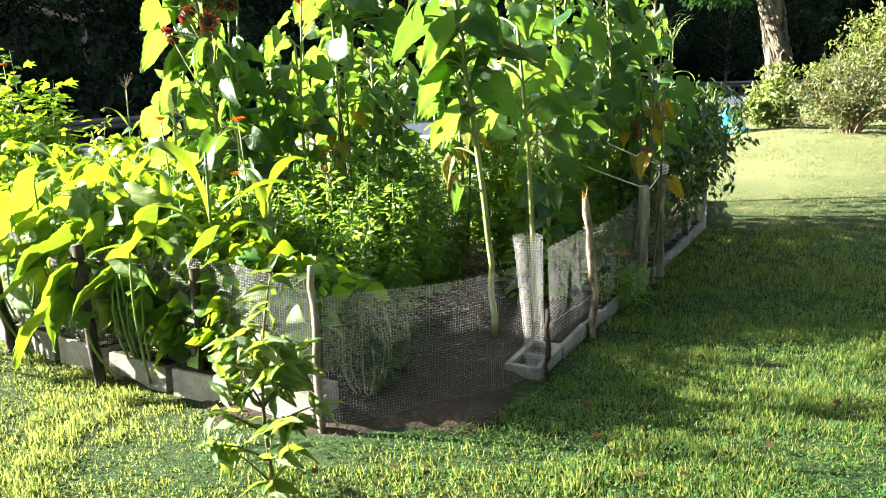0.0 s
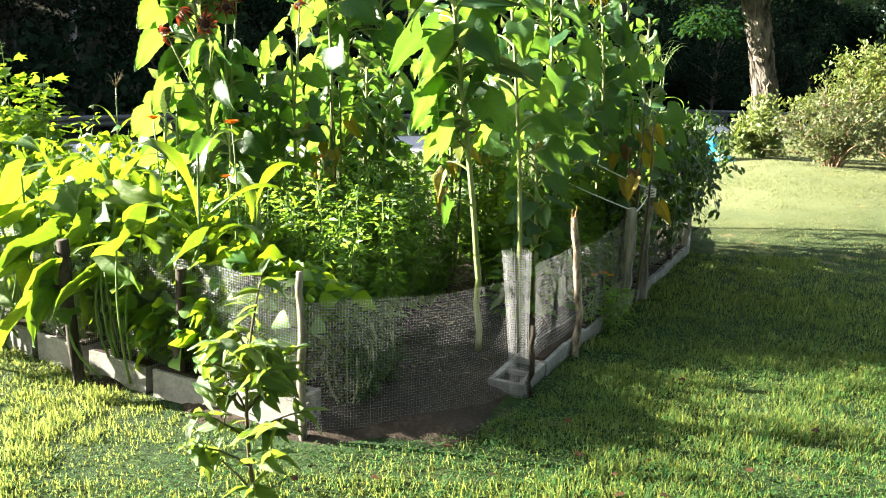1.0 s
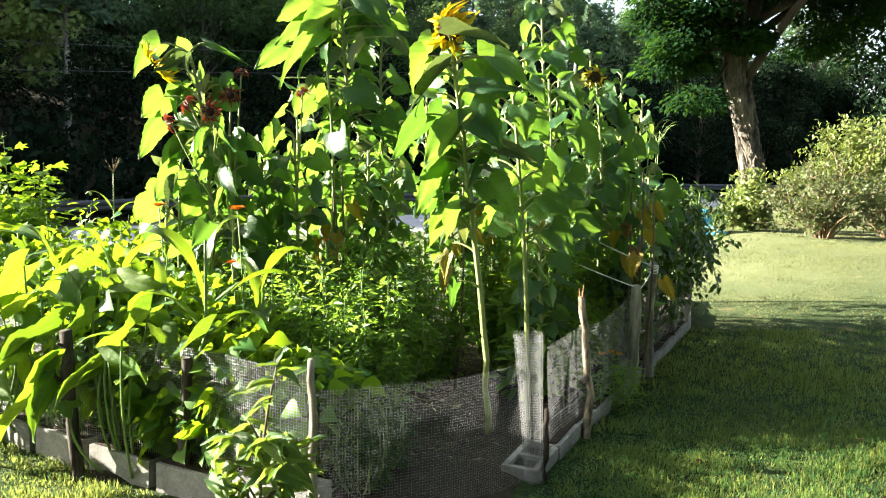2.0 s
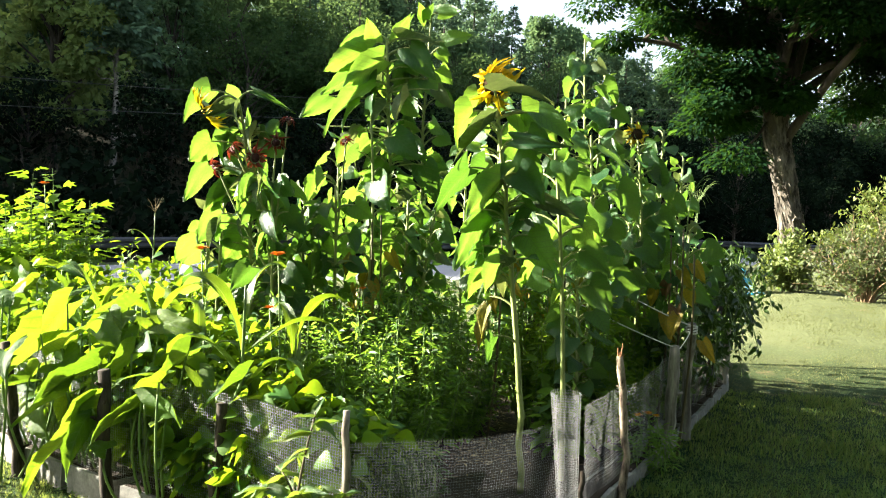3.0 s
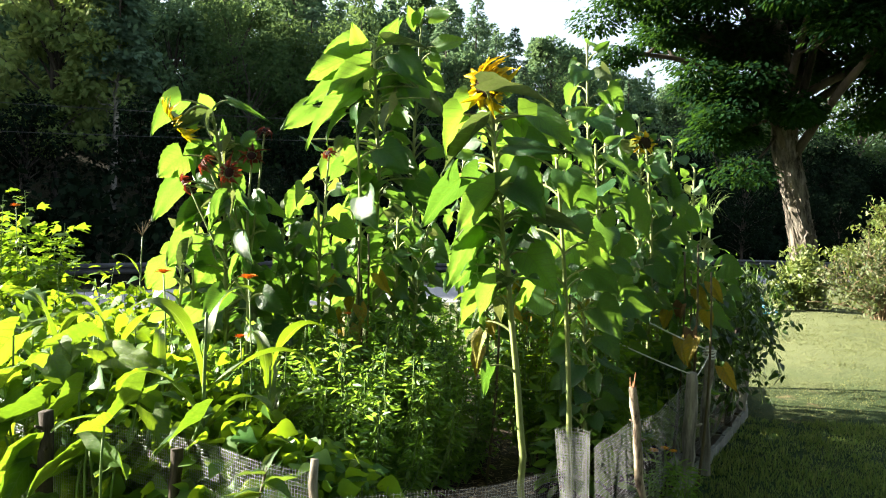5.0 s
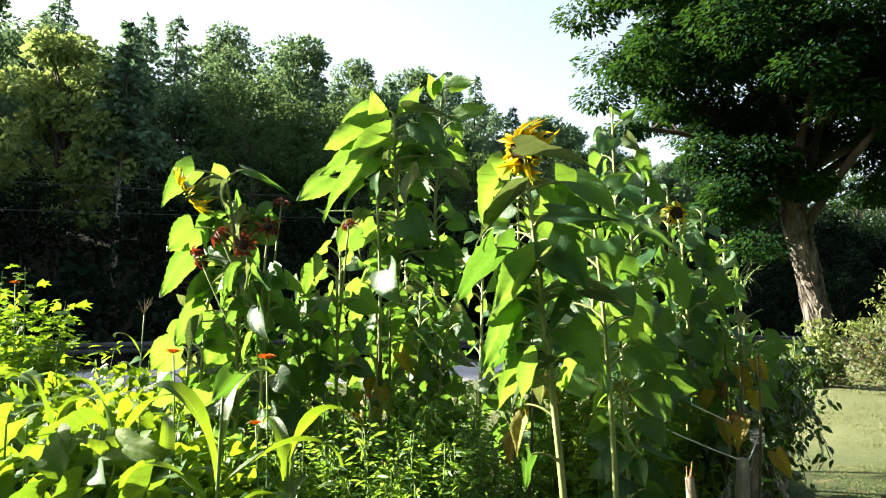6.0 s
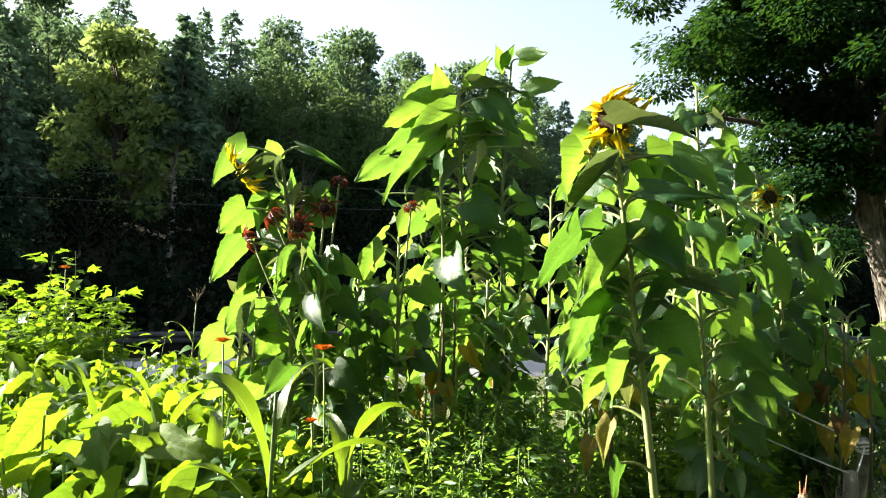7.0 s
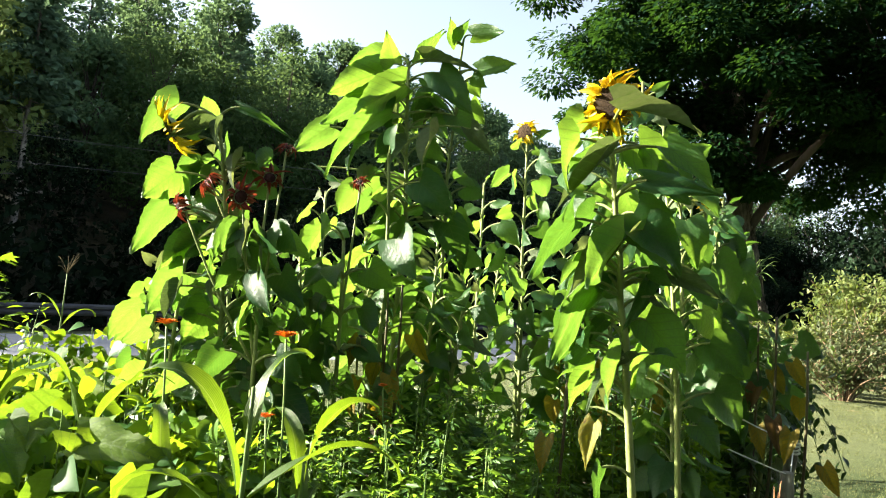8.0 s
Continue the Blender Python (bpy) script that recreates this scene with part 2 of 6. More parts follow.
MAPLE_BARK = bark_material("flaking_maple_bark", (0.016, 0.014, 0.011), (0.20, 0.18, 0.155), 5.5, (1.2, 1.2, 0.3), 0.08)
PINE_BARK = bark_material("dead_limb_bark", (0.07, 0.062, 0.055), (0.26, 0.24, 0.21), 3.0, (1, 1, 0.25), 0.03)
FOREST_BARK = bark_material("forest_bark", (0.018, 0.015, 0.012), (0.075, 0.064, 0.052), 3.0, (1, 1, 0.25), 0.03)
TWIG = bark_material("twig_bark", (0.08, 0.055, 0.035), (0.28, 0.20, 0.13), 10.0, (1, 1, 0.3), 0.004)

CONCRETE, nt, b = material("concrete_block", 0.92, 0.2)
c = ramp(nt, noise_tex(nt, 5.0, 6.0, 0.7), [(0.28, (0.10, 0.10, 0.092)), (0.55, (0.22, 0.218, 0.205)), (0.8, (0.36, 0.355, 0.335))])
c = mix(nt, c, ramp(nt, noise_tex(nt, 70.0, 3.0), [(0.3, (0.7, 0.7, 0.7)), (0.7, (1.15, 1.15, 1.15))]), 0.7, "MULTIPLY")
nt.links.new(c, b.inputs["Base Color"])
bump(nt, b, noise_tex(nt, 110.0, 4.0), 0.6, 0.004)
WIRE, nt, b = material("galvanised_wire", 0.38, 0.6)
b.inputs["Metallic"].default_value = 0.35
nt.links.new(ramp(nt, noise_tex(nt, 25.0), [(0.3, (0.16, 0.165, 0.17)), (0.7, (0.32, 0.33, 0.34))]), b.inputs["Base Color"])
CORD, nt, b = material("white_cord", 0.8, 0.3)
nt.links.new(ramp(nt, noise_tex(nt, 60.0), [(0.3, (0.5, 0.5, 0.47)), (0.7, (0.75, 0.75, 0.72))]), b.inputs["Base Color"])
WHITE, nt, b = material("white_plastic", 0.5, 0.4)
nt.links.new(ramp(nt, noise_tex(nt, 20.0), [(0.3, (0.36, 0.36, 0.35)), (0.7, (0.5, 0.5, 0.48))]), b.inputs["Base Color"])
TARP, nt, b = material("blue_tarpaulin", 0.38, 0.5)
nt.links.new(ramp(nt, noise_tex(nt, 2.6, 3.0), [(0.38, (0.02, 0.26, 0.55)), (0.56, (0.05, 0.42, 0.68)), (0.68, (0.55, 0.72, 0.80))]), b.inputs["Base Color"])
bump(nt, b, noise_tex(nt, 12.0, 5.0), 0.7, 0.03)
ASPHALT, nt, b = material("road_asphalt", 0.85, 0.35)
nt.links.new(ramp(nt, noise_tex(nt, 1.3, 8.0, 0.7), [(0.3, (0.20, 0.205, 0.22)), (0.7, (0.32, 0.325, 0.345))]), b.inputs["Base Color"])
bump(nt, b, noise_tex(nt, 60.0), 0.5, 0.01)
RAIL, nt, b = material("rail_steel", 0.6, 0.4)
b.inputs["Metallic"].default_value = 0.4
nt.links.new(ramp(nt, noise_tex(nt, 3.0, 6.0), [(0.3, (0.035, 0.036, 0.04)), (0.7, (0.075, 0.078, 0.085))]), b.inputs["Base Color"])
CABLE, nt, b = material("cable", 0.6, 0.4)
nt.links.new(ramp(nt, noise_tex(nt, 4.0), [(0.3, (0.03, 0.03, 0.03)), (0.7, (0.06, 0.06, 0.06))]), b.inputs["Base Color"])
SOIL, nt, b = material("garden_soil", 0.97, 0.15)
c = ramp(nt, noise_tex(nt, 3.0, 8.0, 0.75), [(0.3, (0.018, 0.014, 0.010)), (0.55, (0.046, 0.036, 0.028)), (0.75, (0.12, 0.096, 0.072))])
c = mix(nt, c, ramp(nt, noise_tex(nt, 45.0, 5.0, 0.7), [(0.35, (0.6, 0.58, 0.55)), (0.65, (1.25, 1.25, 1.25))]), 0.8, "MULTIPLY")
nt.links.new(c, b.inputs["Base Color"])
bump(nt, b, noise_tex(nt, 35.0, 8.0, 0.75), 0.9, 0.02)
# leaf litter with the woods' shade put into its near-black colour
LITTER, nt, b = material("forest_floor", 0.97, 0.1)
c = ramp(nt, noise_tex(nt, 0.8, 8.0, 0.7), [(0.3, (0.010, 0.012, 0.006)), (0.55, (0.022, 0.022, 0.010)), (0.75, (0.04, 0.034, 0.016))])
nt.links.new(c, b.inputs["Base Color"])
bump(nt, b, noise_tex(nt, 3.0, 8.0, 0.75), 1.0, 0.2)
STRAW, nt, b = material("straw", 0.8, 0.3)
nt.links.new(ramp(nt, nt.nodes.new("ShaderNodeNewGeometry").outputs["Random Per Island"], [(0.0, (0.09, 0.06, 0.03)), (0.6, (0.17, 0.12, 0.065)), (1.0, (0.34, 0.27, 0.16))]), b.inputs["Base Color"])

GROUND, nt, b = material("lawn_ground", 0.95, 0.15)
patch = noise_tex(nt, 0.7, 6.0, 0.65)
c = ramp(nt, patch, [(0.3, (0.010, 0.032, 0.009)), (0.52, (0.026, 0.054, 0.016)), (0.7, (0.075, 0.084, 0.032))])
c = mix(nt, c, ramp(nt, noise_tex(nt, 28.0, 6.0, 0.7), [(0.3, (0.45, 0.48, 0.4)), (0.7, (1.35, 1.3, 1.2))]), 0.9, "MULTIPLY")
# sunlight beyond the garden painted as paler turf, fading in with distance
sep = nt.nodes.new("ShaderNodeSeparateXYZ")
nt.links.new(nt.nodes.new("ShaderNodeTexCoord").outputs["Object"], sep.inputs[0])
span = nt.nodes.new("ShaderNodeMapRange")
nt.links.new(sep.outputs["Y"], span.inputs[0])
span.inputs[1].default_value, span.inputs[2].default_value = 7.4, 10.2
far_sun = mix(nt, span.outputs[0], ramp(nt, noise_tex(nt, 0.5, 5.0), [(0.3, (0.45, 0.45, 0.45)), (0.65, (1, 1, 1))]), 1.0, "MULTIPLY")
sunlit_turf = mix(nt, (0.128, 0.145, 0.072), ramp(nt, noise_tex(nt, 35.0, 5.0, 0.7), [(0.3, (0.75, 0.78, 0.7)), (0.7, (1.2, 1.18, 1.1))]), 0.8, "MULTIPLY")
c = mix(nt, c, sunlit_turf, far_sun)
bare = ramp(nt, noise_tex(nt, 1.7, 5.0, 0.7), [(0.60, (0, 0, 0)), (0.70, (1, 1, 1))])
c = mix(nt, c, (0.22, 0.16, 0.09), mix(nt, (0, 0, 0), bare, 0.7))
nt.links.new(c, b.inputs["Base Color"])
bump(nt, b, noise_tex(nt, 40.0, 8.0, 0.75), 1.0, 0.03)


# ---- geometry helpers ----
class Geo:
    """Collects vertices and faces into one mesh."""

    def __init__(self):
        self.v, self.f, self.uv, self.n = [], [], [], 0

    def add(self, v, f, uv=None):
        v, f = np.asarray(v, float).reshape(-1, 3), np.asarray(f, int)
        self.v.append(v)
        self.f.append(f + self.n)
        if uv is not None:
            self.uv.append(np.asarray(uv, float)[f.ravel()])
        self.n += len(v)
        return self

    def mesh(self, name, smooth=True):
        me = bpy.data.meshes.new(name)
        v = np.concatenate(self.v)
        loops = np.concatenate([f.ravel() for f in self.f])
        sizes = np.concatenate([np.full(len(f), f.shape[1]) for f in self.f])
        me.vertices.add(len(v))
        me.vertices.foreach_set("co", v.ravel())
        me.loops.add(len(loops))
        me.loops.foreach_set("vertex_index", loops)
        me.polygons.add(len(sizes))
        me.polygons.foreach_set("loop_start", np.concatenate([[0], np.cumsum(sizes)[:-1]]))
        me.update(calc_edges=True)
        me.polygons.foreach_set("use_smooth", np.full(len(sizes), smooth))
        if self.uv:
            me.uv_layers.new(name="map").data.foreach_set("uv", np.concatenate(self.uv).ravel())
        me.validate()
        return me


def part(name, geo, mat, parent, label="", m=None, smooth=True, kind=""):
    me = geo.mesh(name, smooth) if isinstance(geo, Geo) else geo
    if not me.materials:
        me.materials.append(mat)
    ob = new(name, me)
    ob.parent = parent
    if m is not None:
        ob.matrix_basis = m
    return tagged(ob, label, kind=kind)


def thing(name, loc, label, category, group="", kind="", turn=0.0):
    ob = new(name)
    ob.matrix_basis = pose(*loc, 0, 0, turn)
    ob.empty_display_size = 0.1
    return tagged(ob, label, category, group, kind)


def solo(name, geo, mat, label, category, kind="", group="", loc=(0, 0, 0), smooth=True):
    ob = new(name, geo.mesh(name, smooth))
    ob.data.materials.append(mat)
    ob.location = loc
    return tagged(ob, label, category, group, kind)


def tube(points, radii, sides=7, cap=True, rough=0.0, rng=None):
    """A round bar along points; radii: one for all, or one each."""
    p = np.asarray(points, float)
    k = len(p)
    r = np.full(k, radii, float) if np.isscalar(radii) else np.asarray(radii, float)
    t = np.gradient(p, axis=0)
    t /= np.linalg.norm(t, axis=1)[:, None] + 1e-9
    ref = np.array((0.0, 0.0, 1.0)) if abs(t[0][2]) < 0.8 else np.array((0.0, 1.0, 0.0))
    a = np.cross(t, ref)
    a /= np.linalg.norm(a, axis=1)[:, None] + 1e-9
    c = np.cross(t, a)
    ang = np.linspace(0, 2 * math.pi, sides, endpoint=False)
    rr = r[:, None] * np.ones((k, sides))
    if rough and rng is not None:
        rr = rr * (1 + rough * rng.normal(size=(k, sides)))
    v = p[:, None] + rr[..., None] * (np.cos(ang)[None, :, None] * a[:, None] + np.sin(ang)[None, :, None] * c[:, None])
    i, j = np.meshgrid(np.arange(k - 1), np.arange(sides), indexing="ij")
    j2 = (j + 1) % sides
    f = np.stack([i * sides + j, i * sides + j2, (i + 1) * sides + j2, (i + 1) * sides + j], -1).reshape(-1, 4)
    v = v.reshape(-1, 3)
    if cap:
        v = np.vstack([v, p[:1], p[-1:]])
        n = k * sides
        e = np.arange(sides)
        e2 = (e + 1) % sides
        lo = np.stack([e2, e, np.full(sides, n), np.full(sides, n)], -1)
        hi = np.stack([(k - 1) * sides + e, (k - 1) * sides + e2, np.full(sides, n + 1), np.full(sides, n + 1)], -1)
        return v, f, np.vstack([lo, hi])[:, :3]
    return v, f, None


def add_tube(geo, points, radii, sides=7, cap=True, rough=0.0, rng=None):
    v, f, caps = tube(points, radii, sides, cap, rough, rng)
    n = geo.n
    geo.add(v, f)
    if caps is not None:
        geo.f.append(caps + n)
    return geo


def bend(a, b, sag=0.0, n=6, side=(0, 0, -1)):
    """Points from a to b along a bow."""
    a, b, s = np.asarray(a, float), np.asarray(b, float), np.asarray(side, float)
    t = np.linspace(0, 1, n)[:, None]
    return a + (b - a) * t + s * sag * 4 * t * (1 - t)


def box(geo, lo, hi, jitter=0.0, rng=None):
    (x0, y0, z0), (x1, y1, z1) = lo, hi
    v = np.array([(x, y, z) for z in (z0, z1) for y in (y0, y1) for x in (x0, x1)], float)
    if jitter:
        v += rng.normal(size=v.shape) * jitter
    return geo.add(v, [(0, 2, 3, 1), (4, 5, 7, 6), (0, 1, 5, 4), (2, 6, 7, 3), (0, 4, 6, 2), (1, 3, 7, 5)])


def basis(d, n):
    """Turns (N, 3, 3) with columns side, d, normal."""
    d = d / (np.linalg.norm(d, axis=1)[:, None] + 1e-9)
    s = np.cross(d, n)
    s /= np.linalg.norm(s, axis=1)[:, None] + 1e-9
    return np.stack([s, d, np.cross(s, d)], -1)


def scatter(geo, tv, tf, place, d, n, size):
    """Copies of a small template (v, f) at places, along d, facing n; size (N,) or (N, 3)."""
    size = np.asarray(size, float)
    if size.ndim == 1:
        size = np.repeat(size[:, None], 3, 1)
    r = basis(np.asarray(d, float), np.asarray(n, float)) * size[:, None, :]
    v = np.einsum("nij,kj->nki", r, tv) + np.asarray(place)[:, None]
    k = len(tv)
    f = np.asarray(tf)[None] + (np.arange(len(v)) * k)[:, None, None]
    return geo.add(v.reshape(-1, 3), f.reshape(-1, np.asarray(tf).shape[1]))


SMALL_LEAF = (np.array([(0, 0, 0), (0.22, 0.35, 0.06), (0, 0.5, -0.02), (-0.22, 0.35, 0.06), (0.16, 0.72, 0.02), (-0.16, 0.72, 0.02), (0, 1.0, -0.1)]),
              np.array([(0, 1, 2), (0, 2, 3), (1, 4, 2), (2, 5, 3), (4, 6, 2), (2, 6, 5)]))
CARD_LEAF = (np.array([(0, 0, 0), (0.30, 0.45, 0.05), (0, 1.0, -0.08), (-0.30, 0.45, 0.05)]), np.array([(0, 1, 2), (0, 2, 3)]))
MAPLE_SHAPE = (np.array([(0, 0, 0), (0.5, 0.15, 0.03), (0.28, 0.42, 0), (0.42, 0.75, -0.04), (0.12, 0.66, 0), (0, 1.05, -0.08), (-0.12, 0.66, 0), (-0.42, 0.75, -0.04), (-0.28, 0.42, 0), (-0.5, 0.15, 0.03)]),
               np.array([(0, 1, 2), (0, 2, 4), (2, 3, 4), (0, 4, 6), (4, 5, 6), (0, 6, 8), (6, 7, 8), (0, 8, 9)]))
t_leaf = np.linspace(0, 1, 7)
w_leaf = np.array([0.02, 0.30, 0.42, 0.40, 0.30, 0.16, 0.0])
ROUND_LEAF = (np.concatenate([np.stack([0 * t_leaf, t_leaf, -0.28 * t_leaf ** 2], -1), np.stack([w_leaf, t_leaf - 0.06, 0.34 * w_leaf - 0.28 * t_leaf ** 2], -1)[:-1], np.stack([-w_leaf, t_leaf - 0.06, 0.34 * w_leaf - 0.28 * t_leaf ** 2], -1)[:-1]]),
              np.array([(k, k + 7, k + 1) for k in range(6)] + [(k + 7, k + 8, k + 1) for k in range(5)] + [(k, k + 1, k + 13) for k in range(6)] + [(k + 13, k + 1, k + 14) for k in range(5)]))
BLADE = (np.array([(-0.5, 0, 0), (0.5, 0, 0), (0.3, 0.6, 0.10), (-0.3, 0.6, 0.10), (0, 1.0, 0.32)]), np.array([(0, 1, 2), (0, 2, 3), (3, 2, 4)]))


def unit(rng, n):
    v = rng.normal(size=(n, 3))
    return v / np.linalg.norm(v, axis=1)[:, None]


def blade_mesh(name, mat, seed, rows=15, cols=9, broad=1.0, lobe=0.16, fold=0.16, droop=0.28, serrate=0.013, lobes=0, twist=0.0, curl=0.0):
    """A broad leaf: length 1 along y, width 1, heart-shaped base, rippled, with a map for its veins."""
    rng = np.random.default_rng(seed)
    v, uv = [], []
    ph = rng.uniform(0, 6.28, 4)
    for i in range(rows):
        t = i / (rows - 1)
        w = 0.5 * broad * min(1.0, (t + 0.08) ** 0.44 * (1 - t) ** 1.08 * 1.98)
        if lobes:
            w *= 1 + 0.16 * math.sin(lobes * 6.28 * t + 0.5)
        for j in range(cols):
            u = 2 * j / (cols - 1) - 1
            edge = abs(u) > 0.99
            x = u * (w + (serrate * (1 if i % 2 else -1) if edge and 0 < i < rows - 1 else 0))
            y = t - lobe * abs(u) * (1 - t) ** 3
            z = fold * abs(x) - droop * t * t + 0.035 * math.sin(6 * t + ph[0]) * u + 0.028 * math.sin(11 * t + ph[1]) * abs(u) + 0.02 * math.sin(5 * u + ph[2])
            a = twist * t + curl * u * (1 - 0.5 * t)
            v.append((x * math.cos(a), y, z + x * math.sin(a)))
            uv.append((0.5 + x, t))
    g = Geo()
    i, j = np.meshgrid(np.arange(rows - 1), np.arange(cols - 1), indexing="ij")
    f = np.stack([i * cols + j, i * cols + j + 1, (i + 1) * cols + j + 1, (i + 1) * cols + j], -1).reshape(-1, 4)
    g.add(v, f, uv)
    me = g.mesh(name)
    me.materials.append(mat)
    return me


def leaf_pose(base, tip, normal, width, squash=1.0):
    """The pose that lays a leaf mesh from base to tip, facing normal."""
    d = Vector(tip) - Vector(base)
    length = d.length
    d.normalize()
    s = d.cross(Vector(normal)).normalized()
    n = s.cross(d)
    m = Matrix((s, d, n)).transposed().to_4x4()
    return Matrix.Translation(base) @ m @ Matrix.Diagonal((width, length, length * squash, 1))


def smooth(a, b, x):
    t = np.clip((np.asarray(x, float) - a) / (b - a), 0, 1)
    return t * t * (3 - 2 * t)


def across(x, y):
    """Distance from the garden's side towards the road and the hill."""
    return -0.62 * x + 0.785 * y


def height(x, y):
    """The ground: level lawn, a rise to the shrubs, the road's bench, and the wooded hill."""
    x, y = np.asarray(x, float), np.asarray(y, float)
    s, r = across(x, y), 0.785 * x + 0.62 * y
    z = 0.45 * smooth(1.5, 6.5, x) * smooth(5, 13, y)
    z = z - 0.25 * smooth(4, 12, -x) * smooth(8, 14, y)
    hill = smooth(24, 105, s)
    z = z + hill * (20 + 3 * smooth(20, 55, r) - 5 * smooth(60, 100, r) )
    return z + 0.012 * np.sin(1.7 * x + 0.6 * y) + 0.012 * np.sin(1.1 * y - 0.8 * x)


# ---- ground, bed, road ----
def graded(lo, hi, near_lo, near_hi, step, growth):
    """Coordinates from lo to hi, dense between near_lo and near_hi."""
    out, x, d = list(np.arange(near_lo, near_hi + 1e-6, step)), near_hi, step
    while x < hi:
        d *= growth
        x += d
        out.append(min(x, hi))
    x, d = near_lo, step
    while x > lo:
        d *= growth
        x -= d
        out.insert(0, max(x, lo))
    return np.array(out)


def grid_sheet(gx, gy, fz):
    x, y = np.meshgrid(gx, gy)
    v = np.stack([x, y, fz(x, y)], -1).reshape(-1, 3)
    n = len(gx)
    i, j = np.meshgrid(np.arange(len(gy) - 1), np.arange(n - 1), indexing="ij")
    f = np.stack([i * n + j, i * n + j + 1, (i + 1) * n + j + 1, (i + 1) * n + j], -1).reshape(-1, 4)
    return Geo().add(v, f)


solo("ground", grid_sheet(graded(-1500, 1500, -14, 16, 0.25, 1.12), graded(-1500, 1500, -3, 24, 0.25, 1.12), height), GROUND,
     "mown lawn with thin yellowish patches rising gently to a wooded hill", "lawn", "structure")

GATE_LEFT, GATE_RIGHT = (-0.50, 3.02), (0.43, 3.54)
BED = [(-0.58, 2.93), (-0.1, 2.96), (0.2, 3.10), (0.50, 3.50), (0.94, 4.60), (1.70, 6.02), (2.48, 7.45), (2.92, 8.95), (-5.6, 11.6), (-6.2, 7.4), (-2.62, 4.42), (-1.7, 3.72)]


def inside(poly, x, y):
    hit = np.zeros(np.shape(x), bool)
    for (x0, y0), (x1, y1) in zip(poly, poly[1:] + poly[:1]):
        cross = ((y0 > y) != (y1 > y)) & (x < (x1 - x0) * (y - y0) / (y1 - y0 + 1e-12) + x0)
        hit ^= cross
    return hit


def soil_height(x, y):
    return height(x, y) + 0.03 + 0.012 * np.sin(9 * x) * np.sin(7 * y + x) + 0.014 * np.sin(4.1 * x + 2.3 * y)


def edge_distance(poly, x, y):
    best = np.full(np.shape(x), 99.0)
    for (x0, y0), (x1, y1) in zip(poly, poly[1:] + poly[:1]):
        t = np.clip(((x - x0) * (x1 - x0) + (y - y0) * (y1 - y0)) / ((x1 - x0) ** 2 + (y1 - y0) ** 2), 0, 1)
        best = np.minimum(best, np.hypot(x - x0 - t * (x1 - x0), y - y0 - t * (y1 - y0)))
    return np.where(inside(poly, x, y), best, -best)


def bed_height(x, y):
    wander = 0.05 * np.sin(11 * x + 2 * y) + 0.04 * np.sin(7 * y - 5 * x)
    return soil_height(x, y) - 0.09 * (1 - smooth(-0.1, 0.12, edge_distance(BED, x, y) + wander))


g = grid_sheet(np.arange(-6.5, 3.3, 0.06), np.arange(2.6, 11.9, 0.06), bed_height)
cent = g.v[0][g.f[0]].mean(axis=1)
g.f[0] = g.f[0][edge_distance(BED, cent[:, 0], cent[:, 1]) > -0.2]
solo("garden_bed", g, SOIL, "bare brown garden soil with dry straw scraps", "soil", "structure")

RU, RN = np.array((0.785, 0.62)), np.array((-0.62, 0.785))


def road_point(r, s):
    return RU * r + RN * s


v, f = [], []
rs = np.arange(-90, 140, 2.0)
for r in rs:
    for s in (15.2, 15.8, 18.4, 21.0, 21.6):
        x, y = road_point(r, s)
        v.append((x, y, float(height(x, y)) + (0.05 if 15.5 < s < 21.3 else -0.06) + (0.06 if s == 18.4 else 0)))
i, j = np.meshgrid(np.arange(len(rs) - 1), np.arange(4), indexing="ij")
f = np.stack([i * 5 + j, (i + 1) * 5 + j, (i + 1) * 5 + j + 1, i * 5 + j + 1], -1).reshape(-1, 4)
solo("road", Geo().add(v, f), ASPHALT, "worn grey asphalt country road behind the garden", "road", "structure")

rail = thing("guardrail", (0, 0, 0), "weathered steel guardrail along the far side of the road", "guardrail")
g = Geo()
prof = [(0.0, 0.42), (0.05, 0.47), (0.05, 0.53), (0.0, 0.57), (0.05, 0.61), (0.05, 0.67), (0.0, 0.72), (-0.01, 0.72), (-0.01, 0.42)]
rr = np.arange(-60, 90, 4.0)
v = []
for r in rr:
    for o, z in prof:
        x, y = road_point(r, 22.2 - o)
        v.append((x, y, float(height(x, y)) + z))
k = len(prof)
i, j = np.meshgrid(np.arange(len(rr) - 1), np.arange(k), indexing="ij")
j2 = (j + 1) % k
g.add(v, np.stack([i * k + j, (i + 1) * k + j, (i + 1) * k + j2, i * k + j2], -1).reshape(-1, 4))
part("beam", g, RAIL, rail, smooth=False)
for r in np.arange(-60, 90, 4.0):
    x, y = road_point(r, 22.35)
    g = box(Geo(), (-0.06, -0.08, -0.3), (0.06, 0.08, 0.7))
    part("post", g, RAIL, rail, m=pose(x, y, float(height(x, y)), 0, 0, 38), smooth=False)

for s, r0, z0, slope, lab in ((24.0, 3.7, 4.69, 0.064, "thin overhead cable crossing before the woods"), (24.0, 5.1, 4.04, 0.075, "thin lower overhead cable before the woods")):
    run = [(*road_point(r, s), z0 + slope * (r - r0) + 0.0012 * (r - r0) ** 2) for r in np.arange(-48, 64, 4.0)]
    solo("overhead_cable", add_tube(Geo(), run, 0.008, 5), CABLE, lab, "cable", group="overhead cables")

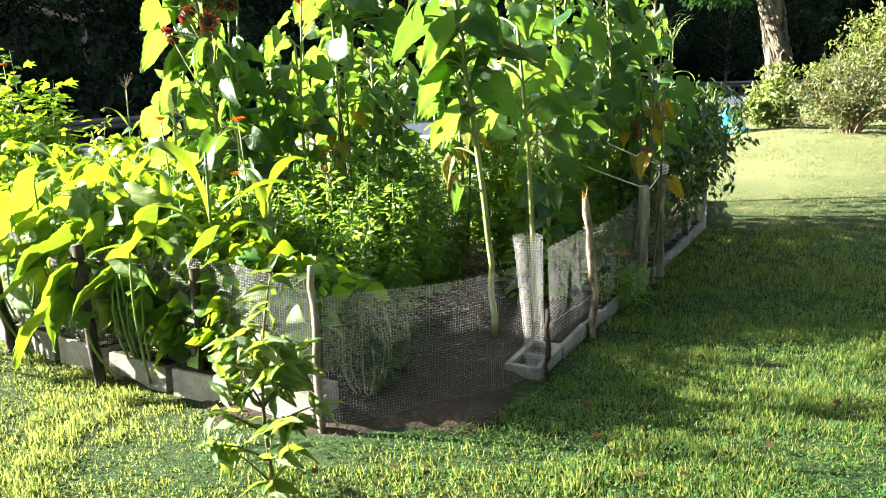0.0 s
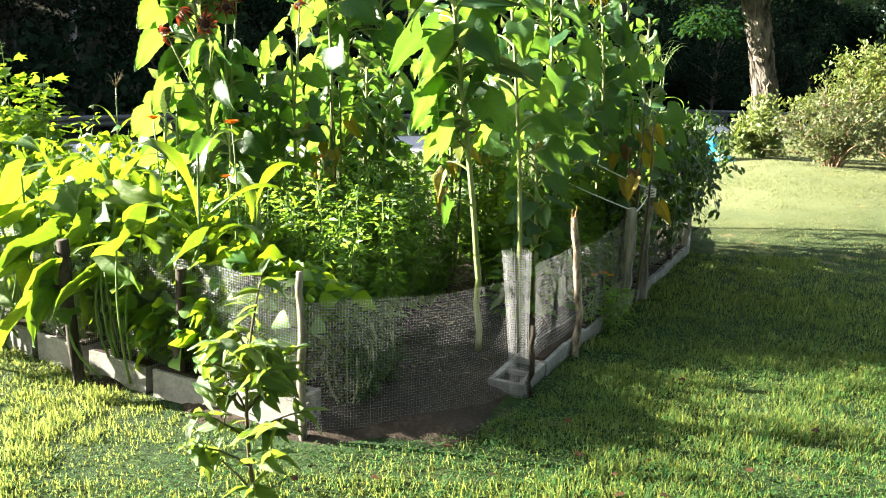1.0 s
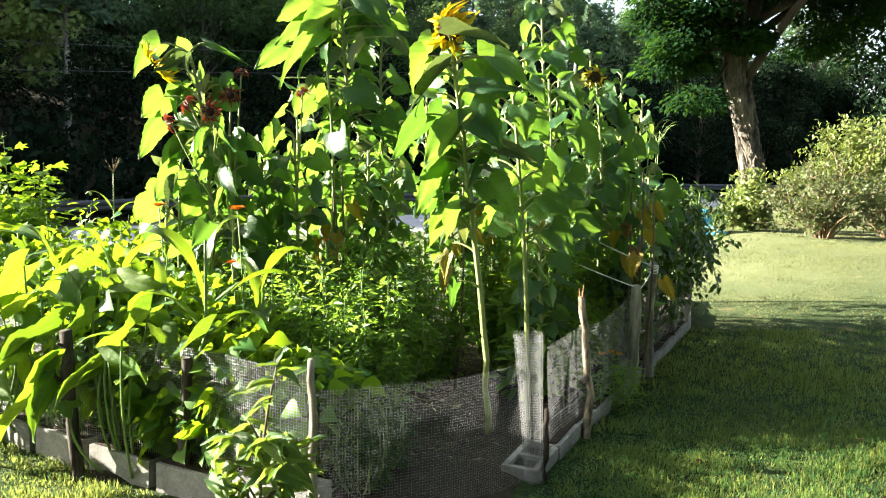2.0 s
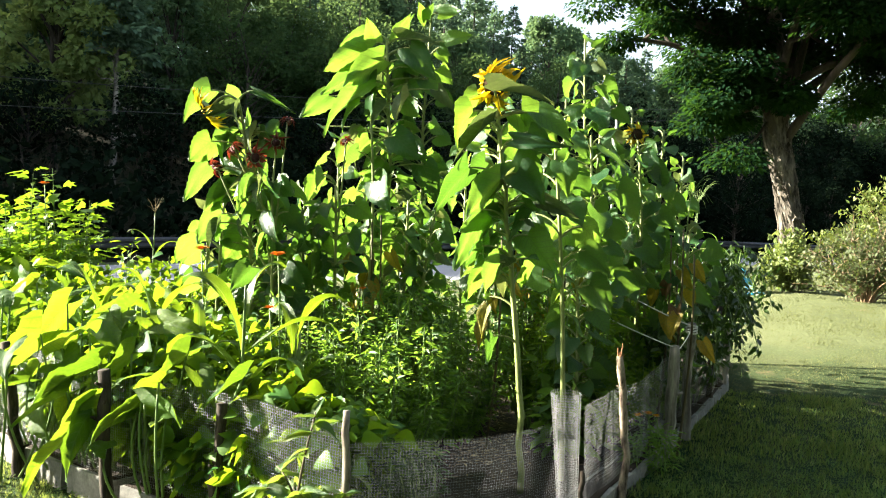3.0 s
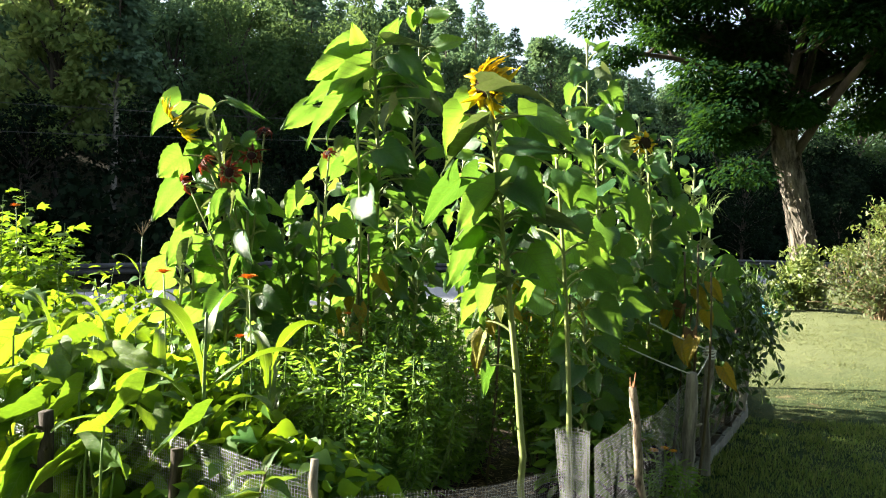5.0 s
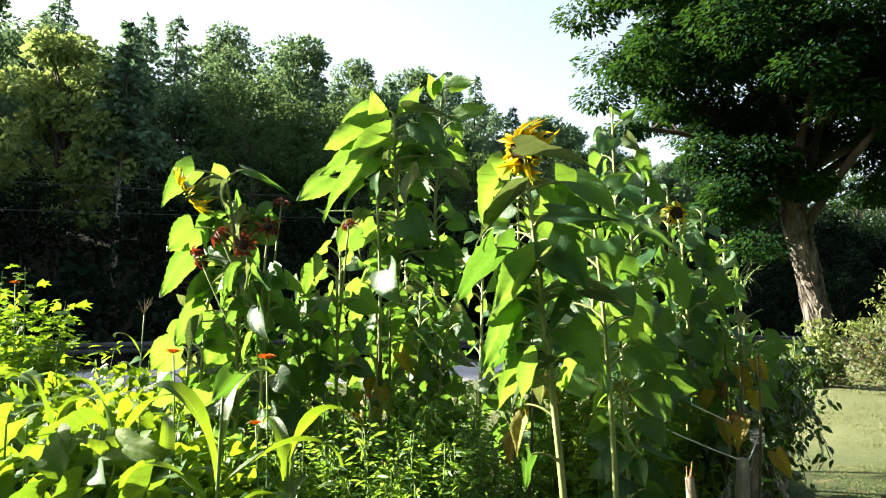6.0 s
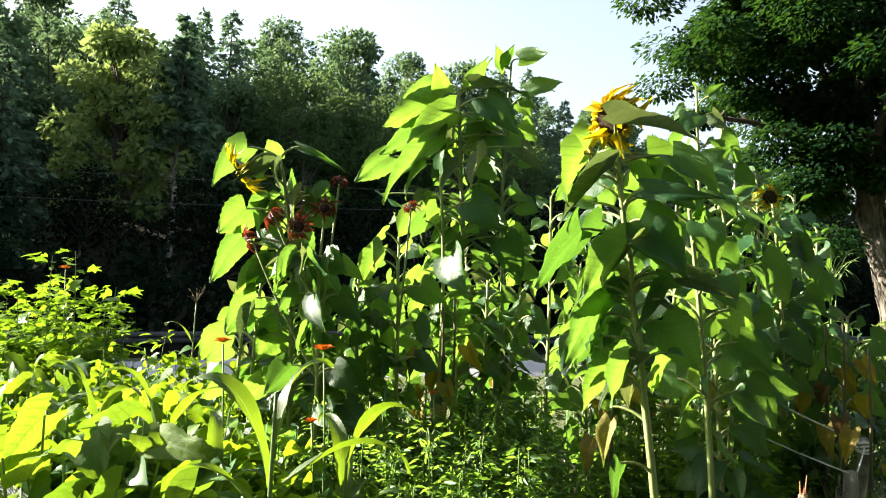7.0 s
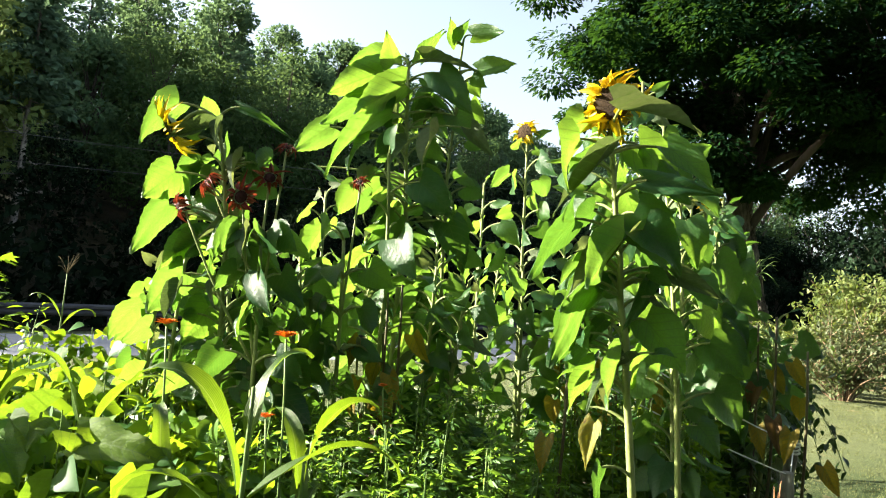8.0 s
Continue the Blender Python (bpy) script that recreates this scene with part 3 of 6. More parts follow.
# ---- woods on the hill ----
gr, gs = np.arange(-80, 131, 3.0), np.concatenate([np.arange(22.8, 40, 1.2), np.arange(40, 120, 4.0)])
pr, ps = np.meshgrid(gr, gs)
px, py = RU[0] * pr + RN[0] * ps, RU[1] * pr + RN[1] * ps
n = len(gr)
i, j = np.meshgrid(np.arange(len(gs) - 1), np.arange(n - 1), indexing="ij")
f = np.stack([i * n + j, i * n + j + 1, (i + 1) * n + j + 1, (i + 1) * n + j], -1).reshape(-1, 4)
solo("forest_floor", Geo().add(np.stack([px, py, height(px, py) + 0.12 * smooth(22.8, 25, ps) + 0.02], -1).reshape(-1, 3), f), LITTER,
     "leaf litter under the hillside trees, darkened to hold the woods' shade", "forest floor", "structure")
rng = np.random.default_rng(15)
n = 26000
r, q = rng.uniform(-34, 92, n), rng.uniform(0, 1, n)
s = 23.4 + 5.5 * rng.random(n)
x, y = RU[0] * r + RN[0] * s, RU[1] * r + RN[1] * s
top = 1.6 + 0.9 * np.sin(0.9 * r) * np.sin(0.37 * r + 1) + 0.5 * np.sin(2.3 * r + s) + 0.35 * (s - 23.4)
u = unit(rng, n)
solo("undergrowth", scatter(Geo(), *CARD_LEAF, np.column_stack([x, y, height(x, y) + np.maximum(0.1, top * q ** 0.7)]), u + (0, 0, -0.2), unit(rng, n) * 0.7 + (0, -0.3, 0.6), rng.uniform(0.25, 0.5, n)), WOOD_SHADE_LEAF,
     "dense undergrowth at the edge of the woods, darkened to hold the shade", "undergrowth", "stuff")
TREE_SEED = 11


def broad_tree(seed, tall, wide, mat, leaf, n, low=0.22):
    """Meshes of a leafy forest tree: trunk with limbs, and a ragged crown."""
    rng = np.random.default_rng(seed)
    tr = Geo()
    top = tall * 0.8
    add_tube(tr, bend((0, 0, -0.5), (rng.normal() * 0.3, rng.normal() * 0.3, top), rng.normal() * 0.3, 8, (1, 0, 0)), np.linspace(tall * 0.018, 0.05, 8), 7)
    clumps = []
    for _ in range(38):
        t = rng.uniform(low, 1.0)
        a = rng.uniform(0, 6.28)
        if low < 0.2:
            t = rng.uniform(0.25, 1.0)
        reach = wide * rng.uniform(0.3, 1.0) * math.sqrt(max(0.05, 1 - ((t - 0.6) / 0.42) ** 2)) if low < 0.2 else wide * (math.sin(math.pi * max(0.08, min(1, (t - low + 0.1) / (1.07 - low + 0.1)))) ** 0.7) * rng.uniform(0.35, 1.0)
        c = np.array((reach * math.cos(a), reach * math.sin(a), tall * t))
        clumps.append((c, rng.uniform(0.55, 1.1) * wide * 0.36))
        add_tube(tr, bend((0, 0, c[2] * 0.72), c, -0.2, 4), np.linspace(0.07, 0.02, 4), 4, False)
    cr = Geo()
    per = n // len(clumps)
    for c, r in clumps:
        u = unit(rng, per)
        p = c + u * (r * rng.uniform(0.45, 1.0, per) ** 0.6)[:, None] * (1, 1, 0.72)
        d = u + 0.8 * unit(rng, per) + (0, 0, -0.3)
        scatter(cr, *CARD_LEAF, p, d, u * 0.8 + unit(rng, per) * 0.7 + (0, 0, 0.6), leaf * rng.uniform(0.6, 1.3, per))
    a, b2 = tr.mesh("trunk"), cr.mesh("crown")
    a.materials.append(FOREST_BARK)
    b2.materials.append(mat)
    return a, b2


def conifer(seed, tall, wide, n, bare=0.12, bark=None):
    """Meshes of a conifer: straight trunk, drooping whorls of needle sprays, dead limbs low down."""
    rng = np.random.default_rng(seed)
    tr, cr = Geo(), Geo()
    add_tube(tr, bend((0, 0, -0.5), (0, 0, tall), 0, 8), np.linspace(tall * 0.013, 0.02, 8), 7)
    place, d, nn, size = [], [], [], []
    z = tall * 0.1
    while z < tall * 0.99:
        t = z / tall
        reach = wide * (1 - t) ** 0.8 * rng.uniform(0.7, 1.1) + 0.12
        for k in range(7 if t > bare else 2):
            a = rng.uniform(0, 6.28)
            out = np.array((math.cos(a), math.sin(a), -0.16 if t > bare else rng.uniform(-0.45, 0.5)))
            L = reach * rng.uniform(0.6, 1.15)
            if t <= bare:
                if rng.random() < 0.45:
                    continue
                L *= 0.75
                limb = bend((0, 0, z), np.array((0, 0, z)) + out * L, rng.normal() * 0.14 * L, 6)
                add_tube(tr, limb, np.linspace(0.05, 0.012, 6), 4, False)
                for _ in range(5):
                    q = limb[int(rng.integers(2, 6))]
                    add_tube(tr, bend(q, q + (out * 0.5 + unit(rng, 1)[0] * 0.7) * 0.3 * L, 0.05, 4), np.linspace(0.02, 0.006, 4), 3, False)
                continue
            if rng.random() < 0.25:
                add_tube(tr, bend((0, 0, z), np.array((0, 0, z)) + out * L, -0.08 * L, 4), np.linspace(0.045, 0.01, 4), 4, False)
            m = max(5, int(L * n))
            q = np.sqrt(rng.uniform(0.05, 1, m))
            place.append(np.array((0, 0, z)) + out * (q * L)[:, None] + rng.normal(size=(m, 3)) * 0.10 * L * (1, 1, 0.5))
            d.append(out + rng.normal(size=(m, 3)) * 0.5 + (0, 0, -0.1))
            nn.append(np.array((0, 0, 1.0)) + rng.normal(size=(m, 3)) * 0.5)
            size.append(rng.uniform(0.28, 0.62, m))
        z += tall * 0.024 * rng.uniform(0.6, 1.5)
    scatter(cr, *CARD_LEAF, np.concatenate(place), np.concatenate(d), np.concatenate(nn), np.concatenate(size))
    a, b2 = tr.mesh("trunk"), cr.mesh("crown")
    a.materials.append(bark or FOREST_BARK)
    b2.materials.append(NEEDLES)
    return a, b2


KINDS = {
    "broad": [broad_tree(21 + k, 12.5 + k, 4.0 + 0.4 * k, FOREST_LEAF, 0.30, 7600) for k in range(3)],
    # same shapes as broad, with the woods' shade in the leaf colour
    "edge": [broad_tree(21 + k, 12.5 + k, 4.0 + 0.4 * k, WOOD_SHADE_LEAF, 0.46, 3600) for k in range(3)],
    "far_broad": [broad_tree(25 + k, 12.5 + k, 3.4 + 0.4 * k, HAZE_LIT_LEAF, 0.46, 5200) for k in range(3)],
    "spruce": [conifer(31 + k, 14 + 1.5 * k, 3.6 + 0.4 * k, 12) for k in range(3)],
    "pale": [broad_tree(41, 10.5, 2.7, FOREST_PALE, 0.34, 8500, 0.08)],
    "pine": [conifer(51, 17, 3.6, 34, 0.52, PINE_BARK)],
}
LABELS = {"edge": "low leafy tree at the edge of the woods, shade put into its leaf colour", "far_broad": "green leafy tree high on the wooded hill, light and haze put into its colour", "broad": "dense dark green leafy tree of the hillside woods, also added unseen round the yard", "spruce": "tall pointed dark conifer in the hillside woods",
          "pale": "pale yellow-green leafy tree at the edge of the woods", "pine": "grey pine with bare dead lower limbs"}


def tree(kind, k, x, y, scale, turn, group="trees on the wooded hill"):
    name = {"broad": "leafy_tree", "edge": "leafy_tree", "far_broad": "leafy_tree", "spruce": "conifer", "pale": "pale_tree", "pine": "pine_tree"}[kind]
    ob = thing(name, (x, y, float(height(x, y)) - 0.1), LABELS[kind], "tree", group)
    ob.matrix_basis = pose(x, y, float(height(x, y)) - 0.1, 0, 0, turn) @ Matrix.Diagonal((scale, scale, scale, 1))
    a, b2 = KINDS[kind][k % len(KINDS[kind])]
    part("trunk", a, None, ob)
    part("crown", b2, None, ob)


rng = np.random.default_rng(TREE_SEED)
for s, r0, r1, step, sc in ((24.3, -26, 84, 3.2, 0.32), (27.5, -26, 84, 4.0, 0.40), (33, -34, 90, 4.4, 0.55), (40, -38, 96, 5.0, 0.72), (48, -34, 100, 5.4, 0.8), (58, -48, 100, 6.2, 0.9), (69, -52, 104, 6.8, 1.0), (81, -54, 108, 7.6, 1.0), (94, -56, 112, 9.0, 1.0)):
    for r in np.arange(r0, r1, step):
        p = road_point(r + rng.normal() * 1.3, s + rng.normal() * 1.6)
        if 36 < s < 42 and 2 < r < 13:
            continue
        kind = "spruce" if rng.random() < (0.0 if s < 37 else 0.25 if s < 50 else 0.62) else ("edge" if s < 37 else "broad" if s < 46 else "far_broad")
        tree(kind, int(rng.integers(3)), p[0], p[1], sc * rng.uniform(0.8, 1.18) * (0.72 if s < 36 and -2 < r < 17 else 1) * (0.88 if kind == "spruce" else 1) * (0.9 if r < -7 else 1) * (1 + 0.45 * float(smooth(45, 75, r)) if s < 42 else 1), rng.uniform(0, 360))
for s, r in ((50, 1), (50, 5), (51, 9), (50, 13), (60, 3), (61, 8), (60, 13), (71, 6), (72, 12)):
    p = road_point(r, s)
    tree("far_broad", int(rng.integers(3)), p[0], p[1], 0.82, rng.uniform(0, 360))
for s, r in ((46, 18), (47, 22), (53, 20), (45, 26)):
    p = road_point(r, s)
    tree("broad", int(rng.integers(3)), p[0], p[1], 0.9, rng.uniform(0, 360))
tree("pale", 0, -19.1, 36.0, 1.12, 20)
tree("pine", 0, -16.2, 35.6, 0.80, 80)
# mostly the edge kind, whose leaf colour already holds shade
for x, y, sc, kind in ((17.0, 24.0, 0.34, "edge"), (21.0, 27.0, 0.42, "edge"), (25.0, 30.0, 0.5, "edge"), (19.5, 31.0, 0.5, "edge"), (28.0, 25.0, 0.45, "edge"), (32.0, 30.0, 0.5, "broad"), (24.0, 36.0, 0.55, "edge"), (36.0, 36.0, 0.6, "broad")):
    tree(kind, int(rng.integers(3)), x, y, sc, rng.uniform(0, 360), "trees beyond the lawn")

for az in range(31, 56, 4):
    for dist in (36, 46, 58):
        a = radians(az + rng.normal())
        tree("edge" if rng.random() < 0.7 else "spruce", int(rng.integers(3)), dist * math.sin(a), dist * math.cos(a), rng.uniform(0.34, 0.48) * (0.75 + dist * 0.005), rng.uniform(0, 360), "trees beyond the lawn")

# tall unseen trees, added on the yard's near and lawn sides to dim skylight
for x, y, sc in ((-9, -11, 0.9), (-3.5, -9.5, 0.95), (1.5, -10, 1.0), (6.5, -9, 0.95), (11, -6.5, 0.95), (14.5, -2, 0.9), (16, 3, 0.8), (-14, -8, 0.8), (4, -14, 1.1), (9, -12, 1.1), (-6.5, -14, 1.1), (2.5, -5.5, 1.25), (-3.5, -6.0, 1.2), (8.0, -3.5, 1.2), (10.5, 1.0, 1.1), (12.5, 6.0, 1.0)):
    tree("broad", int(rng.integers(3)), x, y, sc, rng.uniform(0, 360), "trees round the yard")

# ---- old maple and the shrubs by it ----
def big_maple(x, y):
    rng = np.random.default_rng(7)
    z0 = float(height(x, y))
    ob = thing("maple_tree", (x, y, z0), "old maple with flaking bark and a wide dark crown", "tree")
    tr = Geo()
    trunk = np.array([(0.22, 0, -0.3), (0.12, 0, 0.2), (0.0, 0, 0.8), (-0.10, 0, 1.4), (-0.24, 0, 2.1), (-0.40, 0, 2.7), (-0.52, 0, 3.2), (-0.62, 0.05, 4.6), (-0.7, 0.1, 6.0), (-0.7, 0.2, 8.5)])
    add_tube(tr, trunk, [0.40, 0.29, 0.245, 0.235, 0.22, 0.245, 0.25, 0.19, 0.14, 0.07], 18, True, 0.06, rng)
    part("trunk", tr, MAPLE_BARK, ob)
    for _ in range(170):
        a, z = rng.uniform(0, 6.28), rng.uniform(0.2, 3.2)
        c = np.array((np.interp(z, trunk[:, 2], trunk[:, 0]), 0, z))
        o = np.array((math.cos(a), math.sin(a), 0))
        w = np.array((-o[1], o[0], 0))
        L, h, lift = rng.uniform(0.25, 0.85), rng.uniform(0.012, 0.034), rng.uniform(0.0, 0.03)
        r, skew, tilt = float(np.interp(z, (0.1, 0.9, 2.1, 3.0), (0.30, 0.242, 0.218, 0.245))), rng.uniform(0.3, 1.5), 2.2 * rng.normal()
        v = []
        for q in (0, 0.5, 1):
            for sgn in (-1, 0, 1):
                c = np.array((np.interp(z + (q - 0.5) * L, trunk[:, 2], trunk[:, 0]), 0, z))
                v.append(c + o * (r + 0.004 + lift * (abs(q - 0.5) * 2) ** 2 + 0.012 * (1 - abs(sgn))) + w * (sgn * h * (1 - 0.55 * abs(q - 0.5) * 2 * skew) + (q - 0.5) * 0.05 * tilt) + np.array((0, 0, (q - 0.5) * L)))
        v += [p - o * 0.03 for p in v]
        top = [(0, 1, 4, 3), (1, 2, 5, 4), (3, 4, 7, 6), (4, 5, 8, 7)]
        bot = [tuple(n + 9 for n in q[::-1]) for q in top]
        rim = [(0, 9, 10, 1), (1, 10, 11, 2), (2, 11, 14, 5), (5, 14, 17, 8), (8, 17, 16, 7), (7, 16, 15, 6), (6, 15, 12, 3), (3, 12, 9, 0)]
        part("bark_plate", Geo().add(v, top + bot + rim), MAPLE_BARK, ob, smooth=False)
    limb_ends = [(-3.0, -0.6, 5.2), (-1.8, 0.8, 7.4), (0.2, -1.6, 8.4), (2.4, 0.4, 7.2), (3.6, -0.8, 5.4), (-3.8, 0.4, 5.0), (1.4, 1.8, 8.8), (4.4, 1.0, 6.2), (-0.9, -2.4, 5.8), (1.4, -2.6, 6.0), (-1.5, -0.7, 3.95)]
    tips = []
    for e in limb_ends:
        e = np.array(e)
        z = rng.uniform(2.7, 4.2) if e[2] > 4 else 2.6
        start = np.array((np.interp(z, trunk[:, 2], trunk[:, 0]), 0.0, z))
        pts = bend(start, e, -0.4, 7)
        g = add_tube(Geo(), pts, np.linspace(0.10, 0.03, 7), 8, True, 0.04, rng)
        for _ in range(9):
            k = int(rng.integers(2, 7))
            q = pts[k] + unit(rng, 1)[0] * rng.uniform(0.7, 1.9) * (1, 1, 0.7)
            if q[2] > 4.6 + 0.25 * max(0, -q[0]) or e[2] < 4:
                add_tube(g, bend(pts[k], q, 0.1, 4), np.linspace(0.04, 0.01, 4), 5, False)
                tips.append(q)
        if e[2] > 4.6:
            tips.append(e)
        # darker bark than the trunk: the crown's shade is put into the colour
        part("limb", g, FOREST_BARK, ob)
    cr = Geo()
    place, d, nn, size = [], [], [], []
    centres = list(tips)
    while len(centres) < 320:
        u = unit(rng, 1)[0]
        c = np.array((0.2, 0, 6.5)) + u * np.array((5.2, 4.2, 3.6)) * rng.uniform(0.5, 1.0)
        if c[2] > 4.7 + 0.22 * max(0, -c[0]) - 0.5 * min(max(0, c[0]), 1.6) + 0.1 * max(0, -c[1]):
            centres.append(c)
    for _ in range(9):
        centres.append(np.array((rng.uniform(-1.9, -0.5), rng.uniform(-1.1, -0.3), rng.uniform(3.6, 4.4))))
    for c in centres:
        m = int(rng.integers(420, 600))
        r = rng.uniform(0.4, 0.72)
        u = unit(rng, m)
        p = u * (r * rng.uniform(0.15, 1, m) ** 0.5)[:, None] * (1.15, 1.15, 0.5)
        p[:, 2] -= 0.25 * (p[:, 0] ** 2 + p[:, 1] ** 2)
        place.append(c + p)
        d.append(u * (1, 1, 0.2) + unit(rng, m) * 0.5 + (0, 0, -0.45))
        nn.append(unit(rng, m) * 0.5 + (-0.3, 0, 1.0))
        size.append(rng.uniform(0.09, 0.15, m))
    scatter(cr, *CARD_LEAF, np.concatenate(place), np.concatenate(d), np.concatenate(nn), np.concatenate(size))
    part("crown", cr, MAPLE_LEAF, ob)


big_maple(6.75, 16.3)


def twiggy_shrub(name, x, y, tall, wide, n_stem, n_leaf, leaf, mat, label, seed, bark=None, low=0.1, tip=0.5):
    """A shrub: a fan of forking stems with small leaves along their outer part."""
    rng = np.random.default_rng(seed)
    ob = thing(name, (x, y, float(height(x, y))), label, "shrub")
    st, place, d = Geo(), [], []
    per = n_leaf // n_stem
    for _ in range(n_stem):
        a, q = rng.uniform(0, 6.28), rng.uniform(0, 1) ** 0.6
        e = np.array((math.cos(a) * wide * q, math.sin(a) * wide * q, tall * (1 - 0.62 * q * q) * rng.uniform(0.75, 1.05)))
        if rng.random() < 0.15:
            e[2] *= 0.35
        b0 = np.array((math.cos(a), math.sin(a), 0)) * 0.12 * q
        pts = bend(b0 + (0, 0, -0.05), e, -0.12 * wide, 7, (math.cos(a), math.sin(a), -0.6))
        add_tube(st, pts, np.linspace(0.016, 0.004, 7) * (0.6 + 0.25 * tall), 5, False)
        for _ in range(3):
            k = int(rng.integers(2, 6))
            w = pts[k] + (unit(rng, 1)[0] + (0, 0, 0.5)) * rng.uniform(0.1, 0.28) * wide
            add_tube(st, bend(pts[k], w, 0.02, 4), np.linspace(0.007, 0.003, 4), 4, False)
            t = rng.uniform(0.3, 1.05, per // 6)
            place.append(pts[k] + (w - pts[k]) * t[:, None] + rng.normal(size=(len(t), 3)) * leaf * 0.5)
            d.append(np.repeat((w - pts[k])[None], len(t), 0) + unit(rng, len(t)) * 0.3 * wide)
        t = rng.uniform(tip, 1.03, per // 2)
        i = np.clip((t * 6).astype(int), 0, 5)
        p = pts[i] + (pts[i + 1] - pts[i]) * (t * 6 - i)[:, None]
        place.append(p + rng.normal(size=p.shape) * leaf * 0.7)
        d.append(unit(rng, len(p)) + (0, 0, 0.5))
    part("branching", st, bark or TWIG, ob, kind="stuff")
    place, d = np.concatenate(place), np.concatenate(d)
    place[:, 2] = np.maximum(place[:, 2], low)
    lf = scatter(Geo(), *SMALL_LEAF, place, d, unit(rng, len(d)) * 0.7 + (0, 0, 0.8), leaf * rng.uniform(0.6, 1.25, len(d)))
    part("foliage", lf, mat, ob, kind="stuff")
    return ob


twiggy_shrub("round_shrub", 6.95, 13.7, 1.5, 1.3, 60, 5200, 0.085, SHRUB_LEAF, "twiggy grey-green round shrub with bare reddish base stems", 61, tip=0.4)
twiggy_shrub("round_shrub", 8.6, 14.4, 1.25, 1.2, 45, 4200, 0.085, SHRUB_LEAF, "low twiggy grey-green shrub on the lawn", 62, tip=0.3)
twiggy_shrub("leafy_bush", 6.35, 15.5, 1.3, 0.6, 40, 3200, 0.12, POKE_LEAF, "pale broad-leaved bush at the foot of the maple", 63, GREEN_STEM, tip=0.25)
twiggy_shrub("leafy_bush", 9.9, 18.3, 2.7, 1.7, 90, 15000, 0.12, POKE_LEAF, "tall sunlit light green bush beyond the lawn", 64, tip=0.3)
twiggy_shrub("leafy_bush", 13.6, 19.5, 4.6, 2.6, 80, 13000, 0.13, POKE_LEAF, "tall sunlit light green bush beyond the lawn", 65, tip=0.3)

rng = np.random.default_rng(5)
gx, gy = np.linspace(-0.55, 0.55, 22), np.linspace(-0.4, 0.4, 16)
tx, ty = 5.3, 15.2
bumps = [(rng.uniform(-0.4, 0.4), rng.uniform(-0.3, 0.3), rng.uniform(0.12, 0.25), rng.uniform(0.1, 0.26)) for _ in range(9)]
solo("tarpaulin", grid_sheet(gx, gy, lambda x, y: sum(h * np.exp(-((x - a) ** 2 + (y - b2) ** 2) / w ** 2) for a, b2, w, h in bumps) * (1 - smooth(0.75, 1.05, np.hypot(x / 0.55, y / 0.4))) + 0.02),
     TARP, "crumpled bright blue tarpaulin heaped on the grass", "tarpaulin", loc=(tx, ty, float(height(tx, ty))))

# ---- fences, posts and concrete block edging ----
def rough_post(name, base, top, r0, r1, mat, parent, label, seed):
    rng = np.random.default_rng(seed)
    n = 11
    pts = bend((base[0], base[1], -0.12), top, rng.normal() * 0.018, n, (rng.normal(), rng.normal(), 0))
    pts[1:-1] += rng.normal(size=(n - 2, 3)) * (0.006, 0.006, 0)
    rad = np.linspace(r0, r1, n) * (1 + 0.09 * rng.normal(size=n))
    g = add_tube(Geo(), pts, rad, 10, True, 0.06, rng)
    for _ in range(3):
        k = int(rng.integers(3, n - 1))
        a = rng.uniform(0, 6.28)
        o = np.array((math.cos(a), math.sin(a), 0.5))
        add_tube(g, bend(pts[k], pts[k] + o * rad[k] * 1.9, 0, 3), [rad[k] * 0.4, rad[k] * 0.32, rad[k] * 0.2], 6)
    return part(name, g, mat, parent, label, smooth=True)


def wire_panel(pts, z0, z1, cell, wave, seed, r=0.0004):
    """Square-mesh wire cloth along a line of points."""
    rng = np.random.default_rng(seed)
    pts = np.asarray(pts, float)
    seg = np.linalg.norm(np.diff(pts, axis=0), axis=1)
    cum = np.concatenate([[0], np.cumsum(seg)])
    total = cum[-1]
    ph = rng.uniform(0, 6.28, 4)

    def at(s, z):
        x, y = np.interp(s, cum, pts[:, 0]), np.interp(s, cum, pts[:, 1])
        i = np.clip(np.searchsorted(cum, s) - 1, 0, len(seg) - 1)
        d = (pts[1:] - pts[:-1])[i] / seg[i][..., None]
        o = wave * (np.sin(5.3 * s + ph[0]) * (0.3 + z) + 0.5 * np.sin(11 * s + ph[1] + 3 * z) + 0.4 * np.sin(6 * z + ph[2] + 2 * s))
        return np.stack([x - d[..., 1] * o, y + d[..., 0] * o, z + 0.012 * np.sin(3.1 * s + ph[3])], -1)
    g = Geo()
    for s in np.arange(0, total, cell):
        z = np.linspace(z0, z1, 6)
        add_tube(g, at(np.full(6, s), z), r, 3, False)
    n = max(4, int(total / 0.12))
    for z in np.arange(z0, z1, cell):
        add_tube(g, at(np.linspace(0, total, n), np.full(n, z)), r, 3, False)
    return g


